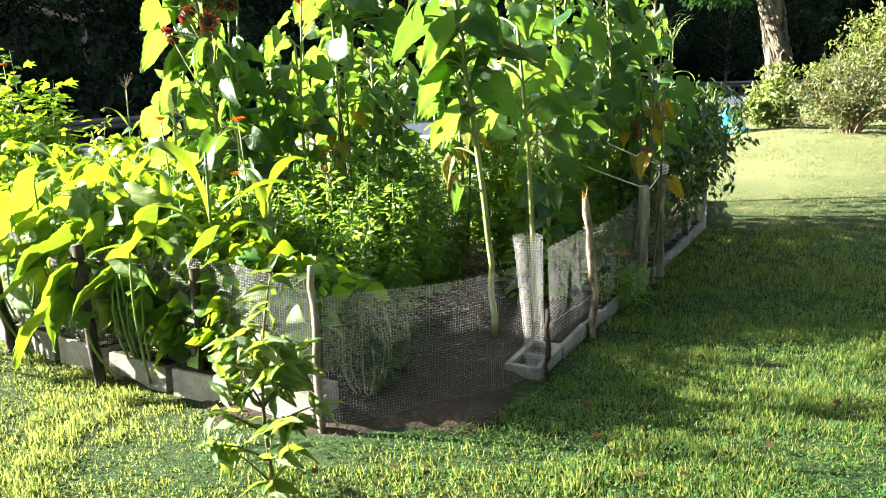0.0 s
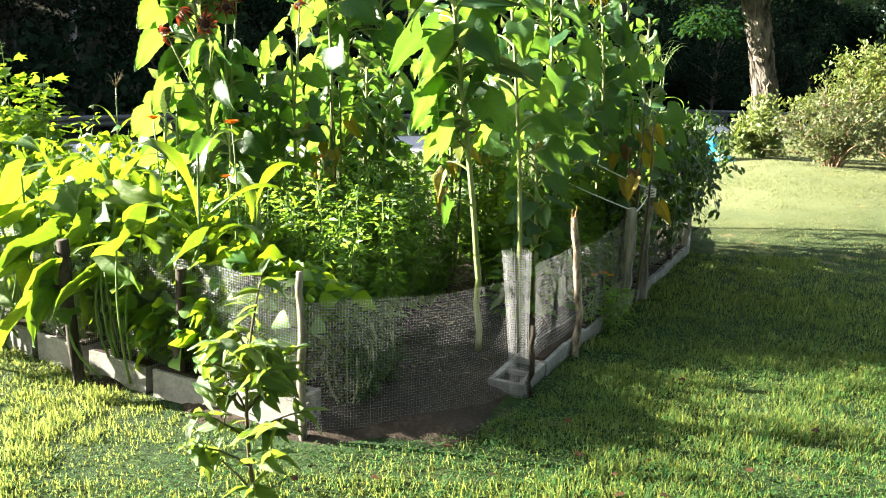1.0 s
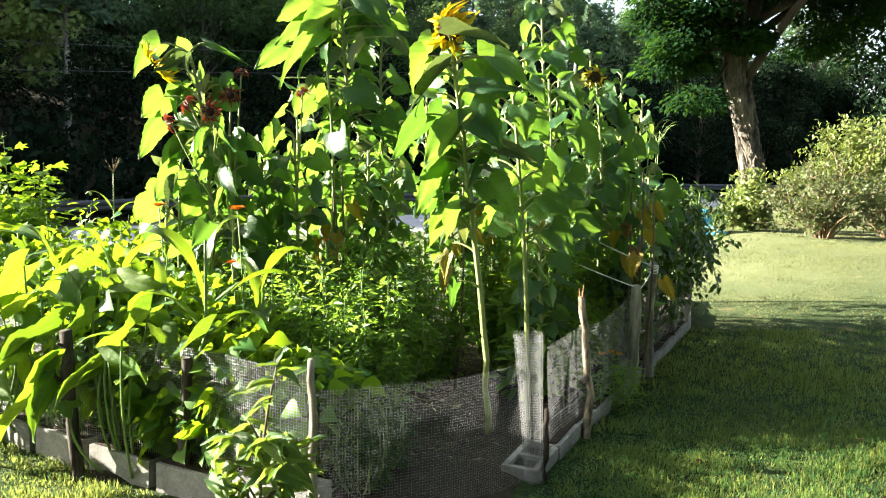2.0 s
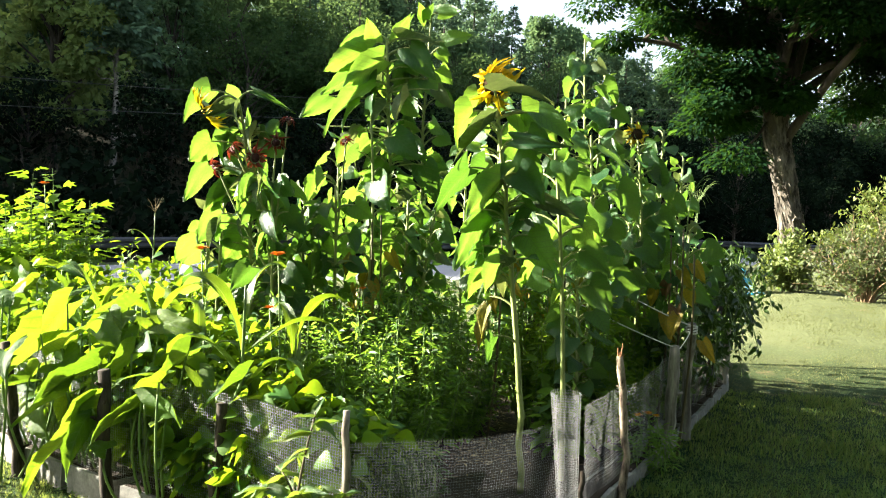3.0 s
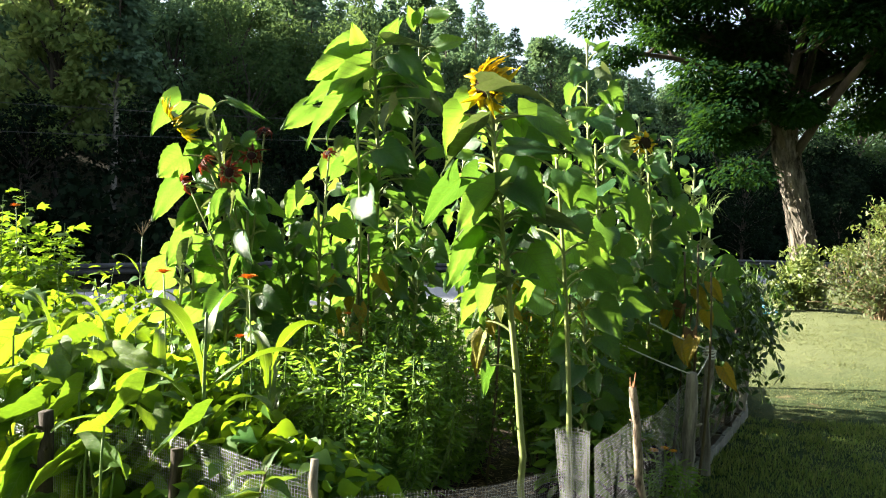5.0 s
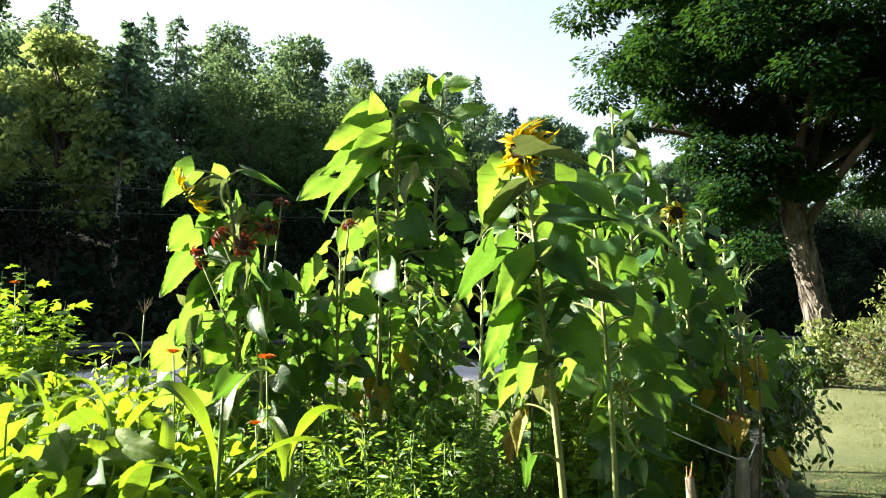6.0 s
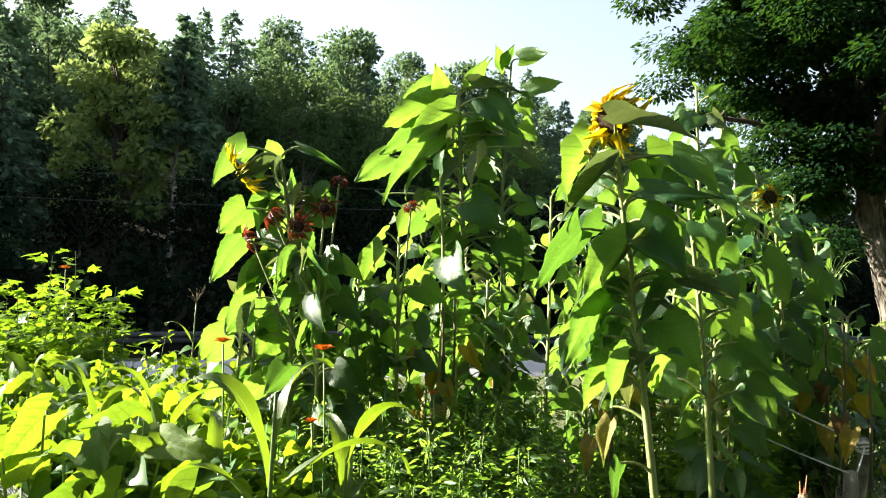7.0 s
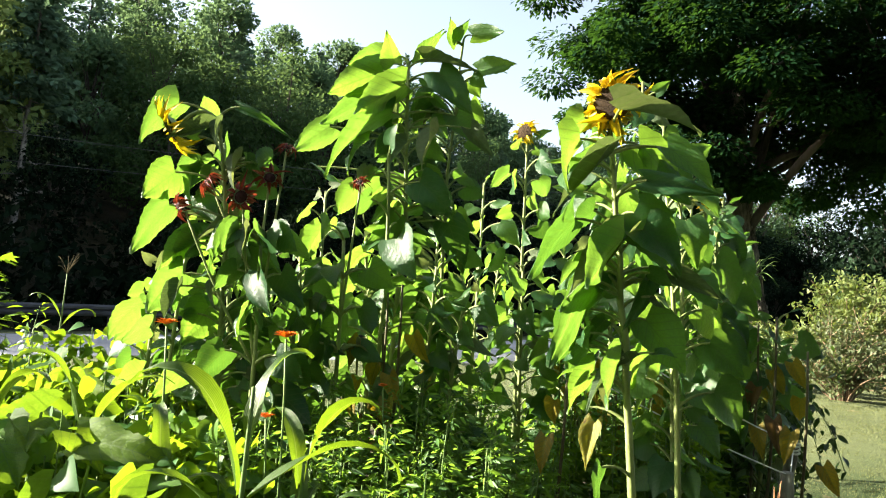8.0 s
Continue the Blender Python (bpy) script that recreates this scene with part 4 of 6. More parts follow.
def mesh_roll(cx, cy, z0, z1, r0, r1, cell, lean):
    g = Geo()
    n = 34
    lean = np.array(lean)
    for k in range(n):
        a = 2 * math.pi * k / n
        z = np.linspace(0, 1, 7)
        rad = r0 + (r1 - r0) * z ** 1.5
        p = np.stack([cx + rad * math.cos(a) + lean[0] * z, cy + rad * math.sin(a) + lean[1] * z, z0 + (z1 - z0) * z], -1)
        add_tube(g, p, 0.00045, 3, False)
    for q in np.arange(0, 1.001, cell / (z1 - z0)):
        a = np.linspace(0, 2 * math.pi, 25)
        rad = r0 + (r1 - r0) * q ** 1.5
        p = np.stack([cx + rad * np.cos(a) + lean[0] * q, cy + rad * np.sin(a) + lean[1] * q, np.full(25, z0 + (z1 - z0) * q)], -1)
        add_tube(g, p, 0.00045, 3, False)
    return g


gate = thing("wire_gate", (0, 0, 0), "low wire mesh panel closing the garden's entrance", "gate")
part("wire_mesh", wire_panel([GATE_LEFT, (0.0, 3.22), GATE_RIGHT], 0.03, 0.61, 0.0127, 0.016, 3, 0.0003), WIRE, gate)
rough_post("post", GATE_LEFT, (-0.52, 3.03, 0.73), 0.019, 0.015, PALE_WOOD, gate, "bare pale wooden stake", 71)

lf = thing("wire_fence", (0, 0, 0), "low wire mesh fence on rough wooden stakes by squash plants", "fence", "garden fences")
LEFT_LINE = [(-0.53, 3.06), (-1.18, 3.50), (-1.74, 3.76), (-2.25, 4.06), (-2.95, 4.62), (-3.8, 5.4)]
part("wire_mesh", wire_panel(LEFT_LINE, 0.12, 0.66, 0.0127, 0.022, 4, 0.0006), WIRE, lf)
for k, (bx, by, px, py, pz, r) in enumerate(((-1.17, 3.47, -1.145, 3.46, 0.62, 0.028), (-1.69, 3.60, -1.77, 3.64, 0.70, 0.034), (-2.42, 4.12, -2.52, 4.10, 0.72, 0.03), (-3.15, 4.78, -3.18, 4.78, 0.75, 0.03))):
    rough_post("stake", (bx, by), (px, py, pz), r, r * 0.8, BARK, lf, "dark rough-barked stake", 72 + k)

rf = thing("wire_fence", (0, 0, 0), "low wire mesh fence on weathered stakes along the lawn", "fence", "garden fences")
RIGHT_LINE = [(0.52, 3.68), (0.87, 4.34), (1.36, 5.32), (1.64, 5.85), (2.11, 6.72), (2.44, 7.36), (2.90, 8.90)]
part("wire_mesh", wire_panel(RIGHT_LINE, 0.16, 0.64, 0.019, 0.02, 5, 0.0005), WIRE, rf)
for k, (bx, by, px, py, pz, r, m) in enumerate(((0.87, 4.30, 0.80, 4.28, 0.80, 0.024, STAKE_WOOD), (1.36, 5.28, 1.36, 5.22, 0.74, 0.042, GREYWOOD), (1.62, 5.70, 1.56, 5.54, 0.86, 0.034, GREYWOOD), (2.11, 6.74, 2.16, 6.76, 0.88, 0.03, BARK), (2.42, 7.36, 2.44, 7.36, 0.86, 0.035, GREYWOOD), (2.68, 8.1, 2.68, 8.1, 0.85, 0.03, BARK), (2.90, 8.90, 2.90, 8.9, 0.85, 0.03, BARK))):
    rough_post("stake", (bx, by), (px, py, pz), r, r * 0.85, m, rf, "grey weathered post" if m is GREYWOOD else "slim bark-covered stake", 82 + k)
g = Geo()
for dx, dy, dz, r in ((0.008, 0.0, 0.075, 0.006), (-0.007, 0.005, 0.05, 0.005), (0.0, -0.009, 0.035, 0.006), (0.014, -0.004, 0.02, 0.004)):
    add_tube(g, bend((0.80 + dx * 0.8, 4.28 + dy, 0.78), (0.80 + dx * 1.6, 4.28 + dy, 0.80 + dz), 0.004, 4), np.linspace(r, 0.0012, 4), 5)
part("splintered_top", g, SPLINTER, rf, "reddish splintered wood of the broken stake top")
rough_post("stake", (0.53, 3.60), (0.52, 3.62, 0.36), 0.014, 0.012, BARK, rf, "thin dark stake", 95)

roll = thing("mesh_roll", (0, 0, 0), "upright roll of galvanised wire mesh at the gate corner", "wire roll")
part("wire_mesh", mesh_roll(0.47, 3.60, 0.01, 0.74, 0.045, 0.070, 0.0127, (-0.055, -0.03)), WIRE, roll)
part("inner_layer", mesh_roll(0.47, 3.60, 0.01, 0.73, 0.037, 0.058, 0.0127, (-0.055, -0.03)), WIRE, roll)

block_geo = Geo()
L, W, H, T = 0.392, 0.19, 0.188, 0.032
rngb = np.random.default_rng(9)
box(block_geo, (-L / 2, -W / 2, 0), (L / 2, -W / 2 + T, H), 0.0015, rngb)
box(block_geo, (-L / 2, W / 2 - T, 0), (L / 2, W / 2, H), 0.0015, rngb)
for cx in (-L / 2 + T / 2, 0, L / 2 - T / 2):
    box(block_geo, (cx - T / 2, -W / 2 + T, 0.0), (cx + T / 2, W / 2 - T, H - 0.003), 0.0008, rngb)
BLOCK = block_geo.mesh("concrete_block", False)
BLOCK.materials.append(CONCRETE)
CORE = box(Geo(), (-L / 2 + T, -W / 2 + T, 0.0), (L / 2 - T, W / 2 - T, 0.165)).mesh("soil_fill", False)
CORE.materials.append(SOIL)
COVER = box(Geo(), (-L / 2 + 0.012, -W / 2 + 0.026, 0.165), (L / 2 - 0.012, W / 2 - 0.02, 0.197), 0.003, rngb).mesh("soil_fill", False)
COVER.materials.append(SOIL)


def block_row(label, line, offset, seed, sink=0.05):
    rng = np.random.default_rng(seed)
    root = thing("block_edging", (0, 0, 0), label, "edging", "block edgings")
    line = np.asarray(line, float)
    for leg, (a, b2) in enumerate(zip(line[:-1], line[1:])):
        d, first = b2 - a, leg == 0
        n = max(1, round(np.linalg.norm(d) / 0.4))
        for k in range(n):
            c = a + d * ((k + 0.5) / n)
            yaw = math.degrees(math.atan2(d[1], d[0])) + rng.normal() * 1.2
            m = pose(c[0] - offset * math.sin(radians(yaw)), c[1] + offset * math.cos(radians(yaw)), float(height(*c)) - sink + rng.normal() * 0.006, rng.normal() * 0.8, rng.normal() * 0.8, yaw)
            bl = part("concrete_block", BLOCK, CONCRETE, root, m=m)
            part("soil_fill", CORE if k == 0 and first or rng.random() < 0.15 else COVER, SOIL, bl)


block_row("row of grey concrete blocks under the wire fence by the squash", [(-0.50, 3.10), (-1.70, 3.74), (-2.45, 4.22), (-3.4, 5.1)], -0.05, 12)
block_row("row of hollow grey concrete blocks along the lawn edge", [(0.40, 3.66), (0.73, 4.31), (1.03, 4.84), (1.74, 6.17), (2.43, 7.48), (2.88, 8.9)], 0.0, 13, 0.105)

for a, b2, r in (((1.56, 5.52, 0.84), (0.74, 5.9, 1.24), 0.0045), ((1.36, 5.20, 0.73), (0.46, 5.8, 1.10), 0.004), ((1.56, 5.53, 0.83), (1.36, 5.20, 0.70), 0.004)):
    solo("cord", add_tube(Geo(), bend(a, b2, 0.025, 10), r, 6), CORD, "taut pale cord tied between post and plants", "cord", group="tied cords")
g = Geo()
for k in range(4):
    a = np.linspace(0, 2 * math.pi, 16)
    add_tube(g, np.stack([1.563 + 0.038 * np.cos(a), 5.548 + 0.038 * np.sin(a), 0.80 + 0.012 * k + 0.01 * np.sin(a + k)], -1), 0.006, 6, False)
solo("cord_knot", g, CORD, "pale cord wrapped round a grey post top", "cord", group="tied cords")
solo("white_pole", add_tube(Geo(), bend((1.16, 6.6, 0), (1.14, 6.6, 2.6), 0.0, 6), 0.011, 10), WHITE, "slim white plastic pole among the sunflowers", "pole")

# ---- sunflowers ----
LEAVES = [blade_mesh("leaf", SUNFLOWER_LEAF, 100 + k, droop=0.12 + 0.06 * k, fold=(0.08, 0.2, 0.14, 0.3, 0.1, 0.24, 0.18, 0.36)[k], twist=(0.0, 0.3, -0.25, 0.15, -0.4, 0.4, -0.15, 0.0)[k], curl=(0.1, -0.15, 0.2, 0.0, -0.1, 0.25, 0.3, -0.25)[k]) for k in range(8)]
YELLOWS = [blade_mesh("leaf", YELLOW_LEAF, 110 + k, droop=0.35, fold=0.3) for k in range(2)]
DRIES = [blade_mesh("leaf", DRY_LEAF, 115 + k, droop=0.55, fold=0.55) for k in range(2)]
SHEEN_LEAVES = [blade_mesh("leaf", SHEEN_LEAF, 170 + k, droop=0.35 + 0.2 * k, fold=0.2, twist=0.5 - 0.5 * k, curl=0.5) for k in range(3)]
PETALS = []
for k in range(3):
    PETALS.append(blade_mesh("petal", PETAL, 120 + k, rows=6, cols=3, lobe=0.0, fold=0.5, droop=0.15 + 0.35 * k, serrate=0.0))
RED_PETALS = [blade_mesh("petal", RED_PETAL, 124 + k, rows=5, cols=3, lobe=0.0, fold=0.6, droop=0.3 + 0.5 * k, serrate=0.0) for k in range(3)]


def dome(r, h, n=14, rings=6):
    g = Geo()
    v = [(0, 0, h)]
    for i in range(1, rings + 1):
        q = i / rings
        for j in range(n):
            a = 2 * math.pi * j / n
            v.append((r * q * math.cos(a), r * q * math.sin(a), h * (1 - q * q)))
    tri = [(0, 1 + j, 1 + (j + 1) % n) for j in range(n)]
    quad = []
    for i in range(rings - 1):
        for j in range(n):
            a, b2 = 1 + i * n + j, 1 + i * n + (j + 1) % n
            quad.append((a, a + n, b2 + n, b2))
    g.add(v, np.array(tri))
    g.f.append(np.array(quad))
    return g


RED_DISC_MESH = dome(0.8, 0.35).mesh("disc")
RED_DISC_MESH.materials.append(RED_DISC)
DISC_MESH = dome(1.0, 0.25).mesh("disc")
DISC_MESH.materials.append(DISC)
BACK_MESH = dome(1.0, 0.55).mesh("flower_back")
BACK_MESH.materials.append(SEPAL)


def flower(parent, at, face, r, petal, n, petals, seed, label, wilt=0.3, sepals=True):
    """A flower head: seed disc, green back, and two rings of single petals."""
    rng = np.random.default_rng(seed)
    m = Matrix.Translation(at) @ Vector(face).to_track_quat("Z", "Y").to_matrix().to_4x4()
    head = part("flower_head", RED_DISC_MESH if petals is RED_PETALS else DISC_MESH, None, parent, label, m=m @ Matrix.Diagonal((r, r, r, 1)))
    part("flower_back", BACK_MESH, SEPAL, head, m=pose(0, 0, -0.02, 180, 0, 0) @ Matrix.Diagonal((1.05, 1.05, 0.8, 1)))
    q = petal / r
    for k in range(n):
        a = 360 * k / n + rng.normal() * 5
        tilt = rng.normal() * 18 * wilt + (16 if k % 2 else 2) - 40 * wilt * rng.random()
        pm = pose(0, 0, 0.0, 0, 0, a) @ pose(0, 0.9, 0.0, tilt, rng.normal() * 14, rng.normal() * 13 * wilt) @ Matrix.Diagonal((q * rng.uniform(0.28, 0.4), q * rng.uniform(0.6, 1.15), q, 1))
        part("petal", petals[int(rng.integers(len(petals)))], None, head, m=pm)
    if sepals:
        for k in range(9):
            pm = pose(0, 0, -0.12, 0, 0, 40 * k + rng.normal() * 6) @ pose(0, 0.8, 0, -12, 0, 0) @ Matrix.Diagonal((0.42, 0.75, 0.6, 1))
            part("sepal", SEPAL_MESH, None, head, m=pm)
    return head


SEPAL_MESH = blade_mesh("sepal", SEPAL, 130, rows=6, cols=3, lobe=0.0, fold=0.3, droop=0.3, serrate=0.0)


PETIOLE = add_tube(Geo(), bend((0, 0, 0), (0, 1, 0), 0.12, 6, (0, 0, 1)), np.linspace(0.05, 0.032, 6), 6, False).mesh("petiole")
PETIOLE.materials.append(STALK)
TO_SUN, GLOSSY, SHADED = np.array((-0.66, 0.66, 0.38)), np.array((-0.72, -0.62, 0.28)), np.array((0.06, -0.97, 0.2))


def add_leaf(root, attach, base, tip, width, rng, kind=None, glow=0.6, face=None):
    """One leaf of its own with a bowed petiole joined to the stalk."""
    base, tip, attach = np.asarray(base, float), np.asarray(tip, float), np.asarray(attach, float)
    d = tip - base
    if face is not None:
        hint = (TO_SUN, GLOSSY, SHADED)[face] + rng.normal(size=3) * 0.2
    else:
        hint = (SHADED if d[0] > 0.12 and rng.random() < 0.75 else TO_SUN if rng.random() < glow else GLOSSY) + rng.normal(size=3) * 0.22
    # face 1 and some small leaves take the painted sheen
    meshes = kind or (SHEEN_LEAVES if face == 1 or face is None and width < 0.14 and rng.random() < 0.2 else LEAVES)
    me = meshes[int(rng.integers(len(meshes)))]
    part("leaf", me, None, root, m=leaf_pose(base, tip, hint, width, 0.9))
    if np.linalg.norm(base - attach) > 0.02:
        part("petiole", PETIOLE, None, root, m=leaf_pose(attach, base, (0.01, 0.02, 1.0), 0.15, 0.15 / np.linalg.norm(base - attach)))


def hero_sunflower(label, origin, stem, radii, rows, seed, extra=0, extra_z=(0.5, 1.6), reach=0.35, small=0, group="sunflowers"):
    """A sunflower whose large leaves are set one by one: attach height, blade base, tip, width."""
    rng = np.random.default_rng(seed)
    root = thing("sunflower", origin, label, "sunflower", group)
    stem = np.asarray(stem, float)
    zs = np.linspace(stem[0, 2], stem[-1, 2], 16)
    pts = np.stack([np.interp(zs, stem[:, 2], stem[:, k]) for k in range(3)], -1)
    pts[1:-1, :2] += rng.normal(size=(14, 2)) * 0.004
    g = add_tube(Geo(), pts, np.linspace(*radii, 16), 10, True, 0.03, rng)

    def on(z):
        return np.array([np.interp(z, stem[:, 2], stem[:, k]) for k in range(3)])
    for bx, by, bz, tx, ty, tz, w, face in rows:
        add_leaf(root, on(min(bz - 0.04, stem[-1, 2])), (bx, by, bz), (tx, ty, tz), w * 1.3 if face == 1 else w * 1.15 if face == 2 else max(w * 1.25, 0.62 * math.dist((bx, by, bz), (tx, ty, tz))), rng, face=face)
    for k in range(extra):
        z = rng.uniform(*extra_z)
        a = rng.uniform(-0.5, math.pi + 0.5)
        o = np.array((math.cos(a), math.sin(a), 0))
        s = on(z)
        L = reach * rng.uniform(0.6, 1.1)
        base = s + o * L * 0.6 + (0, 0, 0.10)
        tip = base + o * L * 0.6 + np.array((0, 0, -L * rng.uniform(0.2, 0.65)))
        add_leaf(root, s, base, tip, L * rng.uniform(0.68, 0.92), rng, glow=0.8)
    for k in range(small):
        z = rng.uniform(extra_z[0], stem[-1, 2] - 0.12)
        a = rng.uniform(-0.6, math.pi + 0.6)
        o = np.array((math.cos(a), math.sin(a), 0))
        base = on(z) + o * rng.uniform(0.05, 0.2) + (0, 0, 0.05)
        L = rng.uniform(0.08, 0.15)
        tip = base + (o * 0.7 + (rng.normal() * 0.4, rng.normal() * 0.4, rng.uniform(-0.7, 0.25))) * L
        add_leaf(root, on(z), base, tip, L * rng.uniform(0.6, 0.85), rng, glow=0.6)
    part("stalk", g, STALK, root)
    return root


C_ROWS = [
    (-0.38, -0.05, 2.08, -0.53, -0.15, 1.86, 0.16, 0), (-0.11, 0.08, 2.11, 0.14, 0.1, 1.94, 0.21, 2), (-0.28, -0.2, 2.17, 0.03, -0.24, 2.19, 0.075, 1),
    (-0.39, -0.08, 1.77, -0.59, -0.15, 1.54, 0.2, 0), (-0.22, -0.15, 1.71, -0.43, -0.28, 1.52, 0.14, 0), (-0.23, 0, 1.59, -0.46, -0.05, 1.22, 0.2, 0),
    (-0.15, -0.05, 1.82, 0.03, -0.15, 1.64, 0.24, 2), (-0.16, -0.2, 1.92, 0.07, -0.3, 1.89, 0.09, 2), (-0.29, 0.1, 1.44, -0.42, 0.05, 1.23, 0.19, 0),
    (-0.19, -0.15, 1.27, -0.32, -0.25, 1.11, 0.16, 0), (-0.2, -0.05, 0.86, -0.24, -0.1, 0.71, 0.08, 0)]
C_LOW = [
    (-0.18, -0.05, 1.72, -0.42, -0.15, 1.54, 0.1, 1), (-0.14, -0.05, 1.25, -0.33, -0.15, 1.21, 0.1, 1), (-0.17, 0.05, 1.57, -0.45, -0.05, 1.45, 0.12, 0),
    (-0.28, -0.1, 2.02, -0.5, -0.2, 1.83, 0.04, 1), (-0.13, -0.1, 1.75, 0.01, -0.2, 1.64, 0.21, 2), (-0.02, 0.0, 2.09, 0.17, -0.1, 1.96, 0.14, 2),
    (-0.08, -0.1, 1.92, 0.13, -0.2, 1.9, 0.05, 1), (-0.06, 0.0, 1.57, -0.13, -0.1, 1.41, 0.07, 2), (0.02, 0.05, 1.62, 0.22, -0.05, 1.53, 0.09, 1),
    (-0.04, 0.05, 1.42, 0.11, -0.05, 1.25, 0.2, 2), (-0.25, 0.1, 1.4, -0.34, 0.0, 1.3, 0.12, 0)]
c_plant = hero_sunflower("tall sunflower with a big drooping yellow head by the garden path", (0.30, 4.30, 0.02),
                         [(0.0, 0, -0.05), (-0.03, 0, 0.5), (-0.09, 0, 1.0), (-0.14, 0, 1.35), (-0.19, 0, 1.72), (-0.24, 0, 2.08), (-0.27, 0.01, 2.24)], (0.019, 0.010), C_ROWS + C_LOW, 201, 18, (1.0, 2.1), 0.22, 26)
flower(c_plant, (-0.27, -0.05, 2.23), (-0.40, -0.85, -0.1), 0.07, 0.11, 54, PETALS, 202, "large drooping yellow flower head with a dark disc", 1.8)
rng = np.random.default_rng(203)
part("yellowed_leaf", YELLOWS[0], None, c_plant, "yellowing leaf", m=leaf_pose((-0.24, -0.05, 1.02), (-0.30, -0.1, 0.87), (-0.6, -0.6, 0.4), 0.09))

B_TOP = [
    (-0.07, 0.0, 2.77, -0.15, -0.1, 2.93, 0.13, 0), (-0.12, 0.1, 2.84, -0.38, 0.0, 2.75, 0.13, 0), (-0.13, 0.0, 2.72, -0.46, -0.1, 2.52, 0.16, 0),
    (0.0, -0.1, 2.63, -0.3, -0.2, 2.42, 0.17, 0), (-0.15, 0.05, 2.59, -0.48, -0.05, 2.38, 0.16, 0), (-0.05, -0.05, 2.47, -0.5, -0.15, 2.16, 0.19, 0),
    (-0.40, 0.0, 2.36, -0.60, -0.1, 2.17, 0.15, 0), (-0.17, 0.0, 2.32, -0.35, -0.1, 2.13, 0.14, 0), (0.08, 0.0, 2.81, 0.18, -0.1, 2.99, 0.09, 0),
    (0.11, -0.05, 2.79, 0.38, -0.15, 2.8, 0.1, 1), (0.19, -0.1, 2.72, 0.39, -0.2, 2.5, 0.2, 2)]
B_LOW = [
    (0.05, -0.15, 2.28, -0.09, -0.25, 2.16, 0.09, 1), (0.21, -0.2, 2.36, 0.07, -0.3, 2.17, 0.1, 1), (-0.14, -0.15, 2.09, -0.25, -0.25, 1.9, 0.07, 1),
    (-0.22, 0.0, 2.02, -0.34, -0.1, 1.84, 0.14, 0), (-0.02, -0.1, 2.05, 0.09, -0.2, 1.91, 0.12, 0), (0.41, 0.0, 2.44, 0.51, -0.1, 2.33, 0.1, 1),
    (-0.45, 0.1, 2.14, -0.29, 0.0, 2.02, 0.11, 0), (0.18, 0.0, 2.04, 0.35, -0.1, 1.95, 0.14, 2), (0.32, 0.1, 2.53, 0.45, 0.0, 2.38, 0.17, 2),
    (0.06, 0.0, 1.87, -0.11, -0.1, 1.73, 0.16, 2), (0.33, 0.0, 1.88, 0.44, -0.1, 1.63, 0.2, 2)]
hero_sunflower("very tall leafy sunflower with no open flower yet", (-0.75, 5.85, 0.02), [(0.10, 0, -0.05), (0.08, 0, 1.1), (0.08, 0, 1.81), (0.04, 0, 2.42), (0.01, 0, 2.8)], (0.019, 0.010), B_TOP + B_LOW, 211, 36, (0.9, 2.55), 0.25, 46)
B2_ROWS = [
    (-0.05, 0.0, 2.97, -0.12, -0.1, 3.09, 0.06, 0), (0.04, 0.0, 3.03, 0.23, -0.1, 3.06, 0.1, 0), (0.1, 0.0, 2.82, 0.29, -0.1, 2.88, 0.13, 2),
    (0.18, 0.1, 2.84, 0.26, 0.0, 2.86, 0.09, 0), (-0.06, 0.0, 2.98, 0.0, -0.1, 3.1, 0.06, 0), (-0.21, 0.0, 2.88, -0.15, -0.1, 3.02, 0.11, 0)]
hero_sunflower("slender tall sunflower with upturned top leaves", (-0.41, 5.95, 0.02), [(0.0, 0, -0.05), (0.0, 0, 1.1), (-0.03, 0, 2.1), (-0.02, 0, 2.5), (-0.01, 0, 3.0)], (0.015, 0.007), B2_ROWS, 212, 34, (1.0, 2.75), 0.21)

A_TOP = [
    (-0.33, 0.0, 2.26, -0.52, -0.1, 2.04, 0.14, 0), (-0.19, 0.1, 2.21, -0.23, 0.0, 2.31, 0.13, 0), (-0.04, 0.0, 2.27, 0.22, -0.1, 2.17, 0.05, 2),
    (-0.15, -0.1, 2.14, -0.32, -0.2, 2.08, 0.07, 1), (-0.09, -0.15, 2.15, -0.13, -0.25, 2.05, 0.07, 1), (-0.31, 0.0, 1.92, -0.43, -0.1, 1.77, 0.18, 0),
    (-0.32, 0.0, 1.76, -0.46, -0.1, 1.51, 0.14, 0), (-0.24, 0.1, 1.97, -0.29, 0.0, 1.74, 0.12, 0), (-0.17, 0.0, 1.63, -0.34, -0.1, 1.46, 0.14, 0),
    (-0.02, -0.1, 1.63, -0.13, -0.2, 1.47, 0.1, 0), (-0.22, 0.0, 1.44, -0.38, -0.1, 1.26, 0.19, 0)]
